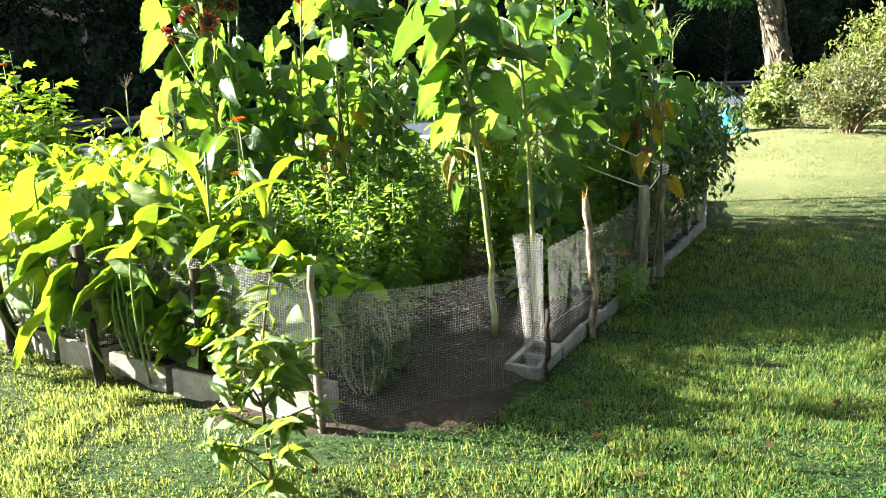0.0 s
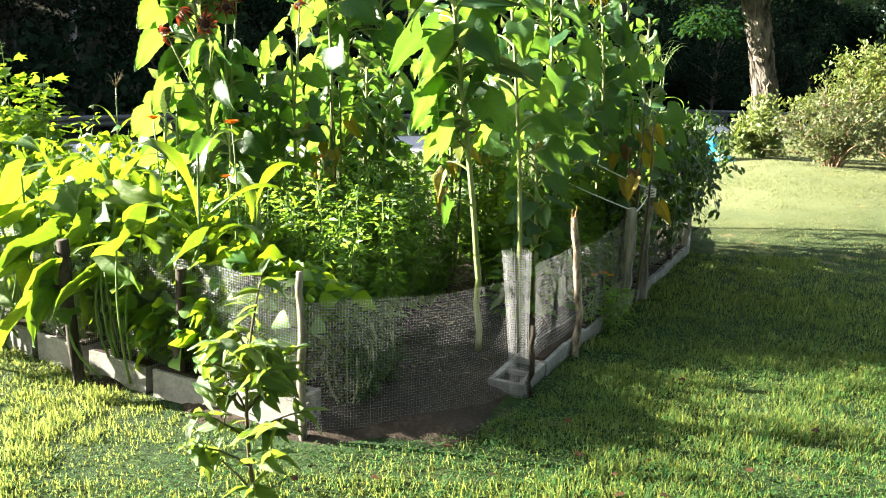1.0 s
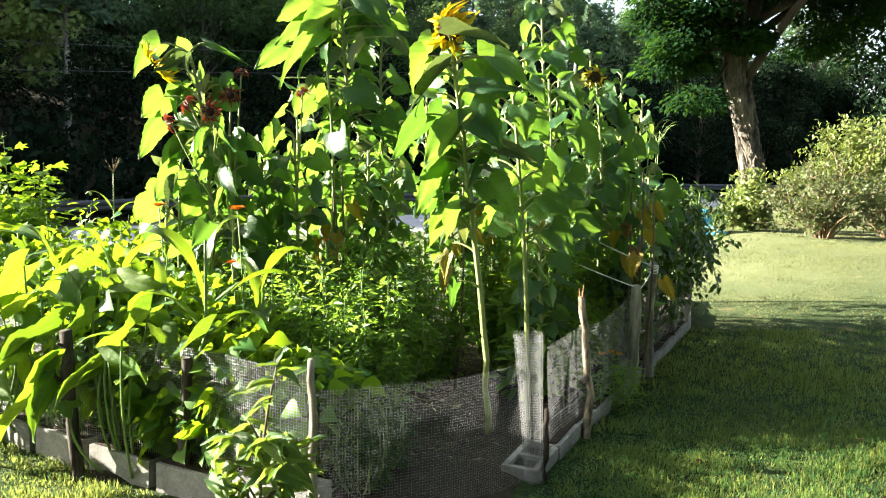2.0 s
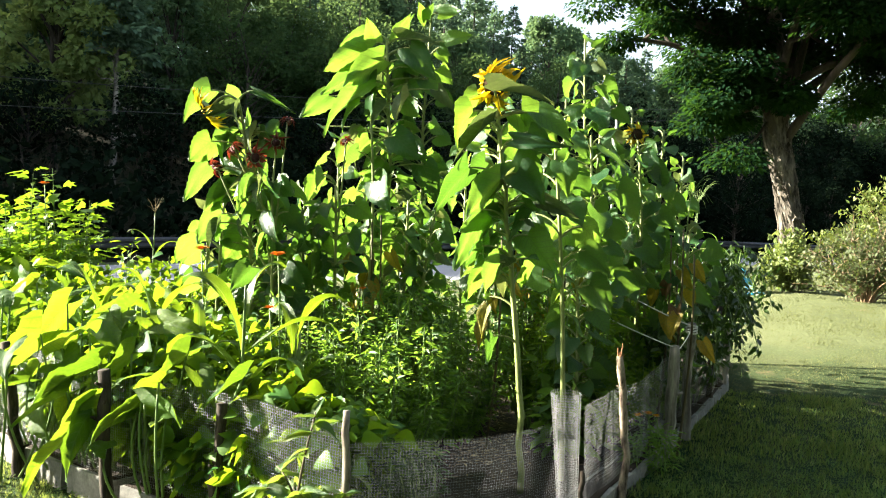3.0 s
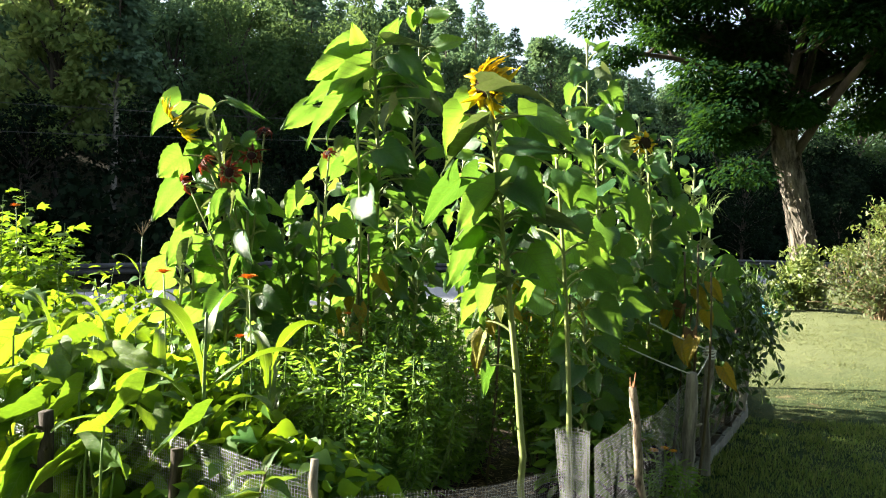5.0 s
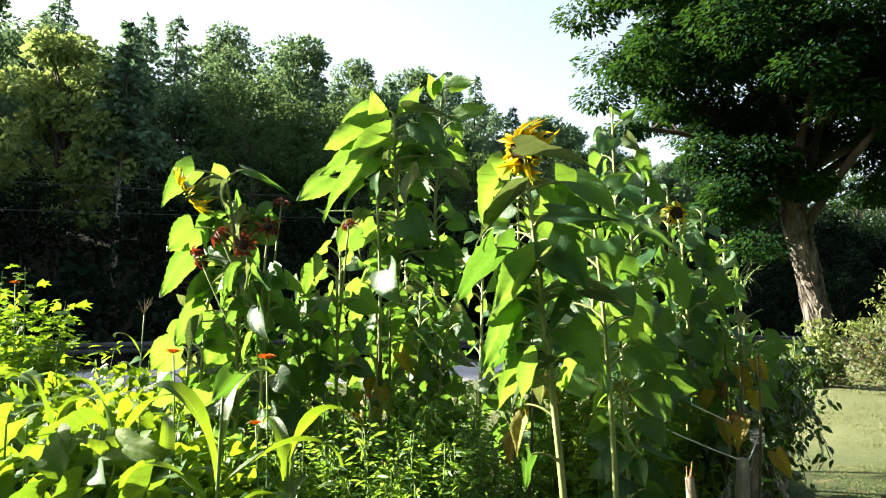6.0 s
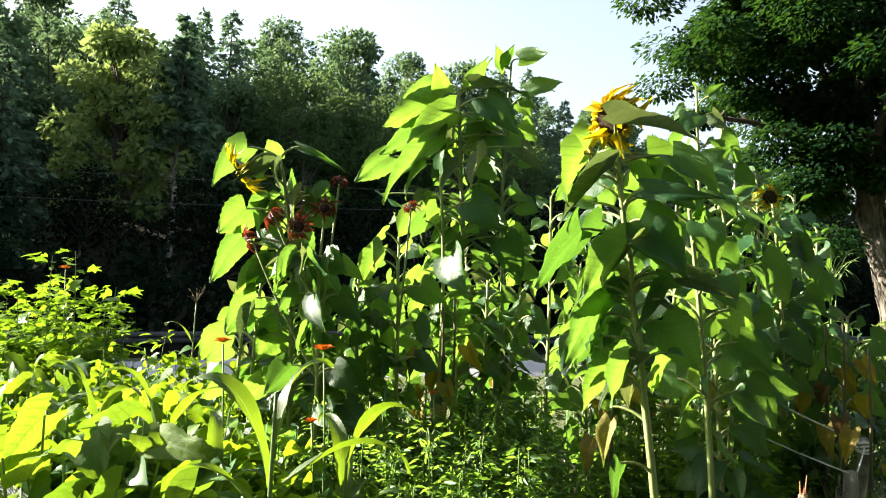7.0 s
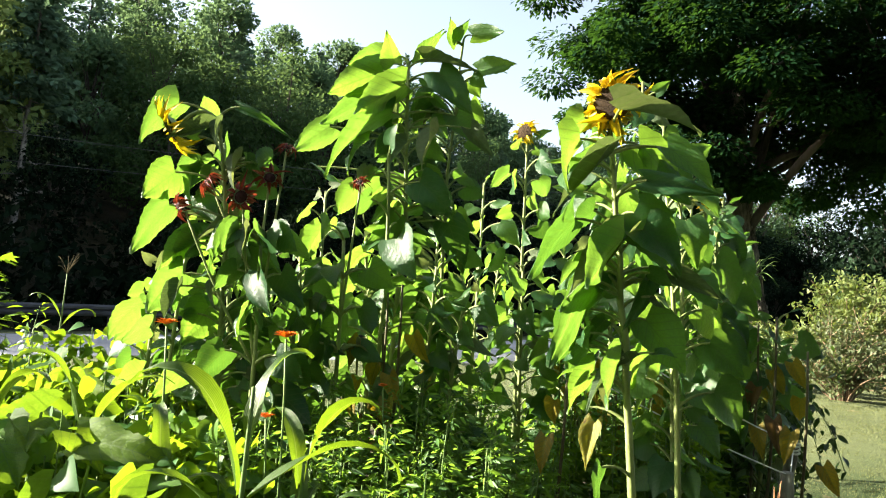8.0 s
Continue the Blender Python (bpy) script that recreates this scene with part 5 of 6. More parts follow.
A_LOW = [
    (-0.2, -0.1, 1.38, -0.27, -0.2, 1.24, 0.07, 1), (-0.04, -0.1, 1.41, -0.08, -0.2, 1.33, 0.07, 1), (0.04, 0.0, 1.4, 0.07, -0.1, 1.28, 0.09, 0),
    (-0.08, 0.0, 1.29, -0.16, -0.1, 1.11, 0.2, 2), (0.0, -0.05, 2.02, -0.07, -0.15, 1.89, 0.09, 1), (0.14, 0.0, 2.03, 0.04, -0.1, 2.0, 0.12, 0),
    (0.01, -0.1, 1.7, -0.17, -0.2, 1.64, 0.07, 1), (-0.21, 0.1, 1.84, -0.09, 0.0, 1.7, 0.13, 0), (0.06, 0.0, 1.61, 0.02, -0.1, 1.48, 0.14, 2),
    (0.1, 0.0, 1.49, 0.2, -0.1, 1.36, 0.15, 2), (-0.26, 0.1, 1.6, -0.27, 0.0, 1.47, 0.1, 2)]
a_plant = hero_sunflower("sunflower with a nodding yellow head and pale stem", (-1.5, 5.2, 0.02), [(0.02, 0, -0.05), (0.0, 0, 1.0), (-0.04, 0, 1.6), (-0.09, 0, 2.0), (-0.14, 0, 2.2)], (0.016, 0.009), A_TOP + A_LOW, 221, 44, (0.6, 2.02), 0.24, 40)
flower(a_plant, (-0.34, -0.04, 2.12), (-0.72, -0.25, -0.62), 0.085, 0.10, 24, PETALS, 222, "nodding bright yellow flower head", 0.45)
add_tube(g := Geo(), bend((-0.14, 0, 2.19), (-0.30, -0.03, 2.16), 0.05, 6, (0, 0, 1)), 0.009, 7)
part("neck", g, STALK, a_plant)


def branched_sunflower(label, origin, tall, heads, seed, n_leaf):
    """A branching dark red sunflower: a stem, side stalks to each head, and leaves."""
    rng = np.random.default_rng(seed)
    root = thing("red_sunflower", origin, label, "sunflower", "red sunflowers")
    top = np.array((0.0, 0, tall * 0.8))
    pts = bend((0, 0, -0.05), top, 0.03, 10, (1, 0, 0))
    g = add_tube(Geo(), pts, np.linspace(0.015, 0.008, 10), 8)
    for k, (x, y, z, fx, fy, fz, r) in enumerate(heads):
        s = pts[int(rng.integers(6, 10))]
        add_tube(g, bend(s, (x - fx * 0.02, y - fy * 0.02, z - fz * 0.02), 0.03, 7), np.linspace(0.008, 0.005, 7), 6)
        flower(root, (x, y, z), (fx, fy, fz), r * 0.75, r * 1.3, 18, RED_PETALS, seed + k, "faded dark red flower head", 1.1, True)
    for _ in range(n_leaf):
        k = int(rng.integers(3, 10))
        a = rng.uniform(0, 6.28)
        o = np.array((math.cos(a), math.sin(a), 0))
        L = rng.uniform(0.13, 0.23)
        base = pts[k] + o * L * 0.6 + (0, 0, 0.06)
        add_leaf(root, pts[k], base, base + o * L * 0.6 + (0, 0, -L * rng.uniform(0.3, 0.8)), L * 0.8, rng)
    part("stalk", g, STALK, root)


branched_sunflower("branching sunflower with several withered dark red heads", (-1.34, 5.0, 0.02), 2.0,
                   [(-0.11, -0.02, 1.81, -0.2, -1, 0.1, 0.05), (-0.27, 0, 1.87, -0.8, -0.3, 0.5, 0.04), (-0.39, 0.02, 1.74, -0.8, -0.4, -0.3, 0.04), (0.0, 0.05, 1.92, 0.1, -0.8, 0.4, 0.045), (0.06, 0.1, 2.08, 0.2, -0.4, 0.8, 0.03)], 231, 62)
branched_sunflower("slim dark-stemmed red sunflower in bud", (-0.98, 5.3, 0.02), 2.1, [(0.05, 0, 1.98, -0.3, -0.6, 0.5, 0.03)], 241, 36)


def sunflower(label, origin, tall, lean, n_leaf, seed, size=0.34, head=None, low=0.35, group="sunflowers"):
    """A plain-grown sunflower with leaves set in a spiral."""
    rng = np.random.default_rng(seed)
    root = thing("sunflower", origin, label, "sunflower", group)
    pts = bend((0, 0, -0.05), (lean[0], lean[1], tall), 0.04, 12, (rng.normal(), rng.normal(), 0))
    g = add_tube(Geo(), pts, np.linspace(0.017, 0.008, 12), 9, True, 0.03, rng)
    for k in range(n_leaf):
        q = low + (0.98 - low) * (k + rng.random()) / n_leaf
        a = k * 2.4 + rng.normal() * 0.3
        s = pts[0] + np.array([np.interp(q, np.linspace(0, 1, 12), pts[:, i]) for i in range(3)]) - pts[0]
        L = size * rng.uniform(0.65, 1.1) * (0.55 if q > 0.92 else 1)
        o = np.array((math.cos(a), math.sin(a), 0))
        base = s + o * L * 0.55 + (0, 0, 0.08)
        tip = base + o * L * 0.62 + np.array((0, 0, L * (0.5 if q > 0.94 else -rng.uniform(0.15, 0.65))))
        add_leaf(root, s, base, tip, L * rng.uniform(0.66, 0.9), rng, glow=0.78, face=None if origin[0] < 0.3 or rng.random() < 0.42 else 2)
    part("stalk", g, STALK, root)
    if head:
        fx, fy, fz, r = head
        flower(root, Vector(pts[-1]) + Vector((fx, fy, 0)) * 0.05, (fx, fy, fz), r, r * 1.3, 20, PETALS, seed + 1, "wilting yellow flower head", 1.6)
    return root


sunflower("tall pale-stemmed sunflower with a leafy top", (1.0, 6.2, 0.02), 2.95, (-0.22, 0), 33, 251, 0.25)
sunflower("sunflower with a small orange-yellow head among leaves", (1.25, 6.0, 0.02), 2.2, (-0.08, 0), 27, 252, 0.25, (0.2, -0.8, 0.1, 0.05))
sunflower("sunflower behind with an orange-yellow head", (0.25, 6.7, 0.02), 2.65, (-0.1, 0), 27, 253, 0.25, (-0.6, -0.6, 0.2, 0.06))
sunflower("sunflower with large dark leaves beside the mesh roll", (0.56, 4.55, 0.02), 2.1, (-0.16, 0.1), 22, 254, 0.29, low=0.5)
sunflower("leafy sunflower in the middle of the bed", (0.75, 5.2, 0.02), 2.1, (-0.02, 0.1), 22, 255, 0.3, low=0.5)
sunflower("leafy sunflower in the middle of the bed", (1.45, 6.9, 0.02), 1.75, (0.05, 0.1), 27, 256, 0.25, low=0.35)
sunflower("sunflower with thin stem at the back of the bed", (-0.1, 6.8, 0.02), 2.3, (0.0, 0.1), 24, 257, 0.25)
sunflower("sunflower with thin stem at the back of the bed", (-1.2, 6.6, 0.02), 2.1, (0.0, 0.1), 24, 258, 0.25)
sunflower("sunflower with dark lower stem in the middle", (-0.85, 5.6, 0.02), 2.2, (0.05, 0.0), 16, 259, 0.3)
sunflower("short leafy sunflower among the red ones", (-1.75, 5.35, 0.02), 1.55, (0.0, 0.0), 14, 260, 0.3)

for x, y, tall in ((0.95, 6.25, 2.72), (1.2, 6.35, 2.45), (1.5, 6.5, 2.32), (1.76, 6.8, 2.12), (1.15, 5.85, 2.15), (1.45, 6.1, 1.95), (0.62, 6.0, 2.45)):
    sunflower("leafy green sunflower without flowers by the lawn side", (x, y, 0.02), tall, (0.02, 0.03), 28, int(1000 * x), 0.20, low=0.46)
rngs = np.random.default_rng(262)
for x, y, tall in ((-0.5, 6.4, 2.0), (0.45, 5.9, 1.7), (0.6, 7.3, 2.1), (-1.6, 6.9, 1.7), (1.7, 7.8, 1.6), (-0.7, 7.5, 1.9), (0.15, 7.9, 1.9), (1.2, 8.2, 1.7), (1.05, 7.0, 1.9), (1.75, 6.35, 1.3), (-1.15, 5.75, 1.6), (0.95, 5.75, 1.5), (-0.55, 5.6, 1.6), (2.0, 7.3, 1.3), (-1.95, 5.7, 1.5), (-1.15, 5.25, 1.5), (-0.3, 5.6, 1.55), (-1.55, 5.6, 1.7), (-0.75, 6.0, 1.8), (0.2, 6.2, 1.7), (0.7, 4.95, 1.3), (1.5, 5.9, 1.5)):
    sunflower("leafy green sunflower without flowers in the crowded bed", (x, y, 0.02), tall, (rngs.normal() * 0.08, rngs.normal() * 0.08), 32, int(rngs.integers(9999)), 0.21, low=0.28)
for k in range(14):
    x, y, z = rngs.uniform(-1.0, 1.7), rngs.uniform(5.1, 6.2), rngs.uniform(0.85, 1.4)
    if k > 11:
        x, y, z = rngs.uniform(0.85, 1.5), rngs.uniform(5.0, 5.7), rngs.uniform(0.85, 1.35)
    a = rngs.uniform(0, 360)
    host = thing("withered_sunflower", (x, y, 0.02), "withered sunflower stem with yellowed hanging leaves", "sunflower", "withered sunflowers")
    part("stalk", add_tube(Geo(), bend((0, 0, -0.05), (0.03, 0, z + 0.25), 0.03, 8, (1, 0, 0)), np.linspace(0.011, 0.006, 8), 7), DARK_STEM, host)
    for q in range(3):
        p = np.array((0.01, 0, z - 0.16 * q))
        o = np.array((math.cos(radians(a + 130 * q)), math.sin(radians(a + 130 * q)) - 0.4, 0.0))
        e = p + o * 0.10
        part("withered_leaf", (YELLOWS + DRIES)[int(rngs.integers(2 if k % 3 else 4))], None, host, m=leaf_pose(e, e + o * 0.07 + (0, 0, -0.14), (-0.5, -0.7, 0.3), 0.10))

# ---- corn ----
def corn(label, origin, tall, leaves, seed, tassel=False, r=0.013, green=None, plume=None):
    """Maize: a jointed stalk with long arching folded leaves; leaves: height, direction, length, rise, width."""
    rng = np.random.default_rng(seed)
    root = thing("corn_plant", origin, label, "corn", "corn plants")
    pts = bend((0, 0, -0.05), (rng.normal() * 0.03, rng.normal() * 0.03, tall), 0.0, 9)
    part("stalk", add_tube(Geo(), pts, np.linspace(r, r * 0.45, 9), 9, True, 0.04, rng), GREEN_STEM, root)
    for z, a, length, rise, width in leaves:
        a = radians(a)
        o = np.array((math.cos(a), math.sin(a), 0))
        sd = np.array((-o[1], o[0], 0))
        n = 13
        p, ang = np.array((0, 0, z)) + o * 0.01, radians(rise)
        v, uv = [], []
        curl = radians(rng.uniform(115, 165)) if length > 0.35 else radians(70)
        tw = rng.normal() * 0.5
        for k in range(n):
            t = k / (n - 1)
            w = width * (min(1, 0.45 + 3.2 * t)) * (1 - t) ** 0.55 * 0.5 + 0.001
            th = ang - curl * t ** 2.6
            up = -o * math.sin(th) + np.array((0, 0, math.cos(th)))
            sdt = sd * math.cos(tw * t) + up * math.sin(tw * t)
            rip = 0.12 * width * math.sin(9 * t + seed)
            for u in (-1, -0.5, 0, 0.5, 1):
                v.append(p + sdt * u * w + up * (abs(u) * w * 0.42 + rip * u * abs(u)))
                uv.append((0.5 + 0.5 * u, t))
            p = p + (o * math.cos(th) + np.array((0, 0, math.sin(th)))) * length / n
        i, j = np.meshgrid(np.arange(n - 1), np.arange(4), indexing="ij")
        f = np.stack([i * 5 + j, i * 5 + j + 1, i * 5 + j + 6, i * 5 + j + 5], -1).reshape(-1, 4)
        part("leaf", Geo().add(v, f, uv), green or CORN_LEAF, root)
    if tassel:
        g = Geo()
        for k in range(11):
            a = rng.uniform(0, 6.28)
            w = 0.14 if plume else 0.08
            e = pts[-1] + np.array((math.cos(a) * w, math.sin(a) * w, rng.uniform(-0.04 if plume else 0.05, 0.2))) * (0.2 if k == 0 else 1.3) + (0, 0, 0.1 if k == 0 else 0)
            add_tube(g, bend(pts[-1], e, -0.07 if plume else -0.02, 6), np.linspace(0.0022, 0.0012, 6) if plume else np.linspace(0.0032, 0.0015, 6), 5)
        part("tassel", g, plume or DRY_STEM, root, "thin pale green tassel" if plume else "dry tan tassel")
    return root


DRY_STEM, nt, b = material("dry_tassel", 0.8, 0.2)
nt.links.new(ramp(nt, noise_tex(nt, 30.0), [(0.3, (0.07, 0.055, 0.025)), (0.7, (0.17, 0.13, 0.06))]), b.inputs["Base Color"])
corn("young corn plant with long arching bright green leaves", (-1.13, 3.72, 0.02), 1.12,
     [(0.95, 40, 0.42, 82, 0.07), (0.80, 178, 0.62, 74, 0.085), (0.78, 5, 0.6, 40, 0.07), (0.66, 200, 0.5, 55, 0.085), (0.60, 340, 0.45, 50, 0.085), (0.48, 262, 0.42, 60, 0.10), (0.42, 300, 0.36, 55, 0.09), (0.34, 140, 0.4, 55, 0.07)], 301)
rngc = np.random.default_rng(302)
for x, y, tall in ((-1.42, 3.95, 0.8), (-1.8, 4.3, 0.9), (-1.0, 4.3, 0.8), (-2.3, 4.7, 0.85)):
    corn("young corn plant with arching leaves in the crowded bed", (x, y, 0.02), tall, [(tall * q, rngc.uniform(0, 360), rngc.uniform(0.35, 0.5), rngc.uniform(50, 75), 0.075) for q in (0.35, 0.5, 0.62, 0.74, 0.86, 0.97)], int(rngc.integers(999)))
corn("tall thin corn stalk with a dry tassel at the back", (-4.19, 10.3, 0.0), 1.38, [(0.9, 190, 0.5, 60, 0.05), (0.8, 10, 0.5, 55, 0.05), (0.6, 160, 0.5, 50, 0.05), (0.5, 340, 0.5, 50, 0.05)], 310, True, 0.014)
for x, y, tall in ((1.92, 6.9, 1.72), (1.72, 6.6, 1.78), (2.12, 7.4, 1.75), (2.05, 7.9, 1.8)):
    corn("tall corn with tassel by the lawn-side fence", (x, y, 0.02), tall, [(tall * q, rngc.uniform(0, 360), rngc.uniform(0.4, 0.6), rngc.uniform(35, 65), 0.045) for q in (0.3, 0.4, 0.5, 0.58, 0.66, 0.74)], int(rngc.integers(999)), True, 0.010, SUNFLOWER_LEAF, GREEN_STEM)

# ---- squash and beans by the left fence ----
SQUASH = [blade_mesh("leaf", SQUASH_LEAF, 140 + k, rows=17, cols=11, broad=1.12, lobe=0.3, fold=0.08 + 0.07 * k, droop=0.25 + 0.08 * k, serrate=0.018, lobes=1.5, twist=0.3 - 0.2 * k, curl=0.25 - 0.15 * k) for k in range(4)]


def squash(label, origin, n, spread, tall, seed, size=(0.16, 0.26)):
    rng = np.random.default_rng(seed)
    root = thing("squash_plant", origin, label, "squash", "squash plants")
    g = Geo()
    for _ in range(n):
        a, q = rng.uniform(0, 6.28), rng.uniform(0.1, 1)
        s = np.array((math.cos(a) * spread[0] * q * 0.6, math.sin(a) * spread[1] * q * 0.6, 0.0))
        e = np.array((math.cos(a) * spread[0] * q, math.sin(a) * spread[1] * q, tall * rng.uniform(0.35, 1.0)))
        part("petiole", add_tube(Geo(), bend(s, e, 0.06, 7, (math.cos(a), math.sin(a), 0.3)), np.linspace(0.008, 0.005, 7), 6), GREEN_STEM, root)
        L = rng.uniform(*size)
        d = np.array((math.cos(a) * 0.8 + rng.normal() * 0.5, math.sin(a) * 0.8 + rng.normal() * 0.5, -0.35 + rng.normal() * 0.35))
        d /= np.linalg.norm(d)
        hint = np.array((-0.6, 0.4 if rng.random() < 0.72 else -0.3, 0.6)) + rng.normal(size=3) * 0.25
        part("leaf", SQUASH[int(rng.integers(4))], None, root, m=leaf_pose(e, e + d * L, hint, L * rng.uniform(0.85, 1.1)))


squash("sprawling squash plant with big yellowish green leaves at the fence", (-2.05, 4.15, 0.02), 26, (0.65, 0.4), 0.95, 321, (0.12, 0.21))
squash("sprawling squash plant with big yellowish green leaves at the fence", (-2.75, 4.75, 0.02), 24, (0.6, 0.45), 0.98, 322, (0.12, 0.21))
squash("squash plant with leaves leaning over the wire fence", (-1.45, 3.72, 0.02), 20, (0.5, 0.3), 0.78, 323, (0.10, 0.17))
squash("squash plant with sunlit yellow-green leaves", (-3.3, 5.4, 0.02), 24, (0.65, 0.5), 1.0, 324)
squash("squash plant with sunlit yellow-green leaves", (-2.3, 5.5, 0.02), 22, (0.6, 0.5), 1.0, 325)
squash("squash plant with sunlit yellow-green leaves", (-3.9, 6.3, 0.02), 22, (0.65, 0.5), 1.0, 326)
over = thing("squash_plant", (-1.75, 3.9, 0.02), "squash vine with broad yellow-green leaves hanging over the wire", "squash", "squash plants")
rng = np.random.default_rng(328)
for bx, by, bz, tx, ty, tz, w, k in ((-1.81, 3.62, 0.47, -2.13, 3.52, 0.24, 0.22, 0), (-1.80, 3.60, 0.52, -1.94, 3.48, 0.27, 0.15, 0), (-1.52, 3.52, 0.58, -1.22, 3.40, 0.60, 0.17, 0), (-1.56, 3.62, 0.56, -1.83, 3.53, 0.47, 0.15, 0),
                                     (-1.05, 3.46, 0.75, -1.22, 3.36, 0.66, 0.13, 0), (-1.86, 3.78, 0.70, -2.14, 3.66, 0.62, 0.20, 0), (-1.69, 3.76, 0.76, -1.84, 3.68, 0.64, 0.15, 1), (-2.12, 3.92, 0.74, -2.03, 3.82, 0.92, 0.17, 0),
                                     (-1.90, 4.20, 0.93, -2.10, 4.10, 0.92, 0.16, 0), (-2.20, 4.12, 0.94, -2.36, 4.0, 0.76, 0.20, 0), (-1.65, 4.02, 0.88, -1.42, 3.88, 0.90, 0.16, 1), (-2.25, 3.95, 0.80, -2.45, 3.85, 0.60, 0.22, 0),
                                     (-1.40, 3.72, 0.80, -1.55, 3.58, 0.66, 0.14, 0), (-1.95, 3.85, 0.86, -1.86, 3.74, 1.0, 0.15, 0), (-2.0, 3.74, 0.56, -2.22, 3.62, 0.45, 0.18, 0), (-1.3, 3.6, 0.72, -1.14, 3.48, 0.62, 0.12, 0)):
    o = np.array((-1.75, 3.9, 0.02))
    bs, tp = np.array((bx, by, bz)) - o, np.array((tx, ty, tz)) - o
    part("petiole", add_tube(Geo(), bend((bs[0] * 0.55, 0.05, 0.0), bs, 0.07, 7, (0, -0.6, 0.5)), np.linspace(0.008, 0.005, 7), 6), GREEN_STEM, over)
    part("leaf", SQUASH[int(rng.integers(4))], None, over, m=leaf_pose(bs, tp, np.array((-0.6, 0.45 - 0.2 * k, 0.6)) + rng.normal(size=3) * 0.25, w * 0.9))
squash("squash vine crawling over the fence onto the grass", (-2.55, 4.1, 0.02), 13, (0.5, 0.45), 0.75, 327, (0.16, 0.26))

# ---- bushy plants ----
def bushy(name, x, y, tall, wide, n_stem, n_leaf, leaf, mat, label, seed, category="plant", group="", narrow=0.3, bottom=0.12, stem=None, shape=SMALL_LEAF):
    """A leafy garden plant: upright forking stems clothed in small leaves from low down."""
    rng = np.random.default_rng(seed)
    ob = thing(name, (x, y, 0.02), label, category, group)
    st, place, d = Geo(), [], []
    per = n_leaf // n_stem
    for _ in range(n_stem):
        a, q = rng.uniform(0, 6.28), rng.uniform(0, 1) ** 0.5
        e = np.array((math.cos(a) * wide * q, math.sin(a) * wide * q, tall * (1 - 0.35 * q * q) * rng.uniform(0.72, 1.05)))
        pts = bend((math.cos(a) * wide * q * 0.35, math.sin(a) * wide * q * 0.35, -0.02), e, 0.05, 7, (math.cos(a), math.sin(a), 0))
        add_tube(st, pts, np.linspace(0.006, 0.0025, 7), 5, False)
        t = rng.uniform(bottom, 1.02, per)
        i = np.clip((t * 6).astype(int), 0, 5)
        p = pts[i] + (pts[i + 1] - pts[i]) * (t * 6 - i)[:, None]
        u = unit(rng, per) * (1, 1, 0.18 if shape is MAPLE_SHAPE else 0.5)
        place.append(p + u * (leaf * 1.5 * rng.uniform(0.2, 1, per))[:, None])
        d.append(u + (0, 0, -0.15))
    part("branching", st, stem or GREEN_STEM, ob, kind="stuff")
    place, d = np.concatenate(place), np.concatenate(d)
    sz = leaf * (0.5 + 1.1 * rng.random(len(d)) ** 2)
    lf2 = scatter(Geo(), *shape, place, d, unit(rng, len(d)) * 0.3 + (-0.4, 0.2, 1.0) if shape is MAPLE_SHAPE else unit(rng, len(d)) * 0.7 + (-0.5, 0.25, 0.6), np.stack([sz * narrow / 0.44, sz, sz], -1))
    part("foliage", lf2, mat, ob, kind="stuff")
    return ob


rngp = np.random.default_rng(77)
for x, y, tall in ((-0.75, 4.65, 0.95), (-0.35, 4.75, 1.0), (-0.1, 5.2, 0.95), (-0.6, 5.2, 1.1), (-0.95, 5.05, 1.05), (-0.3, 5.7, 1.05), (-1.15, 4.75, 0.9), (-0.55, 4.35, 0.75)):
    bushy("marigold_bush", x, y, tall, 0.36, 32, 4000, 0.048, BUSH_LEAF, "dense dark green feathery bush beside the path", int(rngp.integers(9999)), "bush", "feathery bushes", 0.3)
for x, y, tall in ((0.85, 5.3, 0.8), (1.05, 5.7, 0.85), (0.75, 5.65, 0.9), (1.2, 6.1, 0.95)):
    bushy("basil_bush", x, y, tall, 0.24, 22, 2200, 0.055, LIGHT_LEAF, "fine-leaved green bush behind the lawn-side fence", int(rngp.integers(9999)), "bush", "fine-leaved bushes", 0.3, bottom=0.2)
for x, y, tall in ((0.75, 5.35, 1.15), (0.5, 5.6, 1.2), (1.05, 6.0, 1.25), (1.45, 6.7, 1.3)):
    bushy("tomato_plant", x, y, tall, 0.3, 26, 2200, 0.06, LIGHT_LEAF, "tall green fine-leaved plant between the sunflower stems", int(rngp.integers(9999)), "plant", "fine-leaved bushes", 0.34, bottom=0.25)
for x, y, tall in ((0.65, 5.2, 0.6), (0.9, 6.1, 0.8), (1.3, 6.3, 0.85), (1.5, 6.6, 0.8), (0.55, 6.7, 0.9), (1.8, 7.6, 0.9), (0.35, 7.3, 0.9), (1.2, 7.4, 0.95), (-0.2, 7.4, 0.9)):
    bushy("pepper_plant", x, y, tall, 0.3, 16, 700, 0.10, BUSH_LEAF, "leafy dark green vegetable plant in the bed", int(rngp.integers(9999)), "plant", "vegetable plants", 0.4)
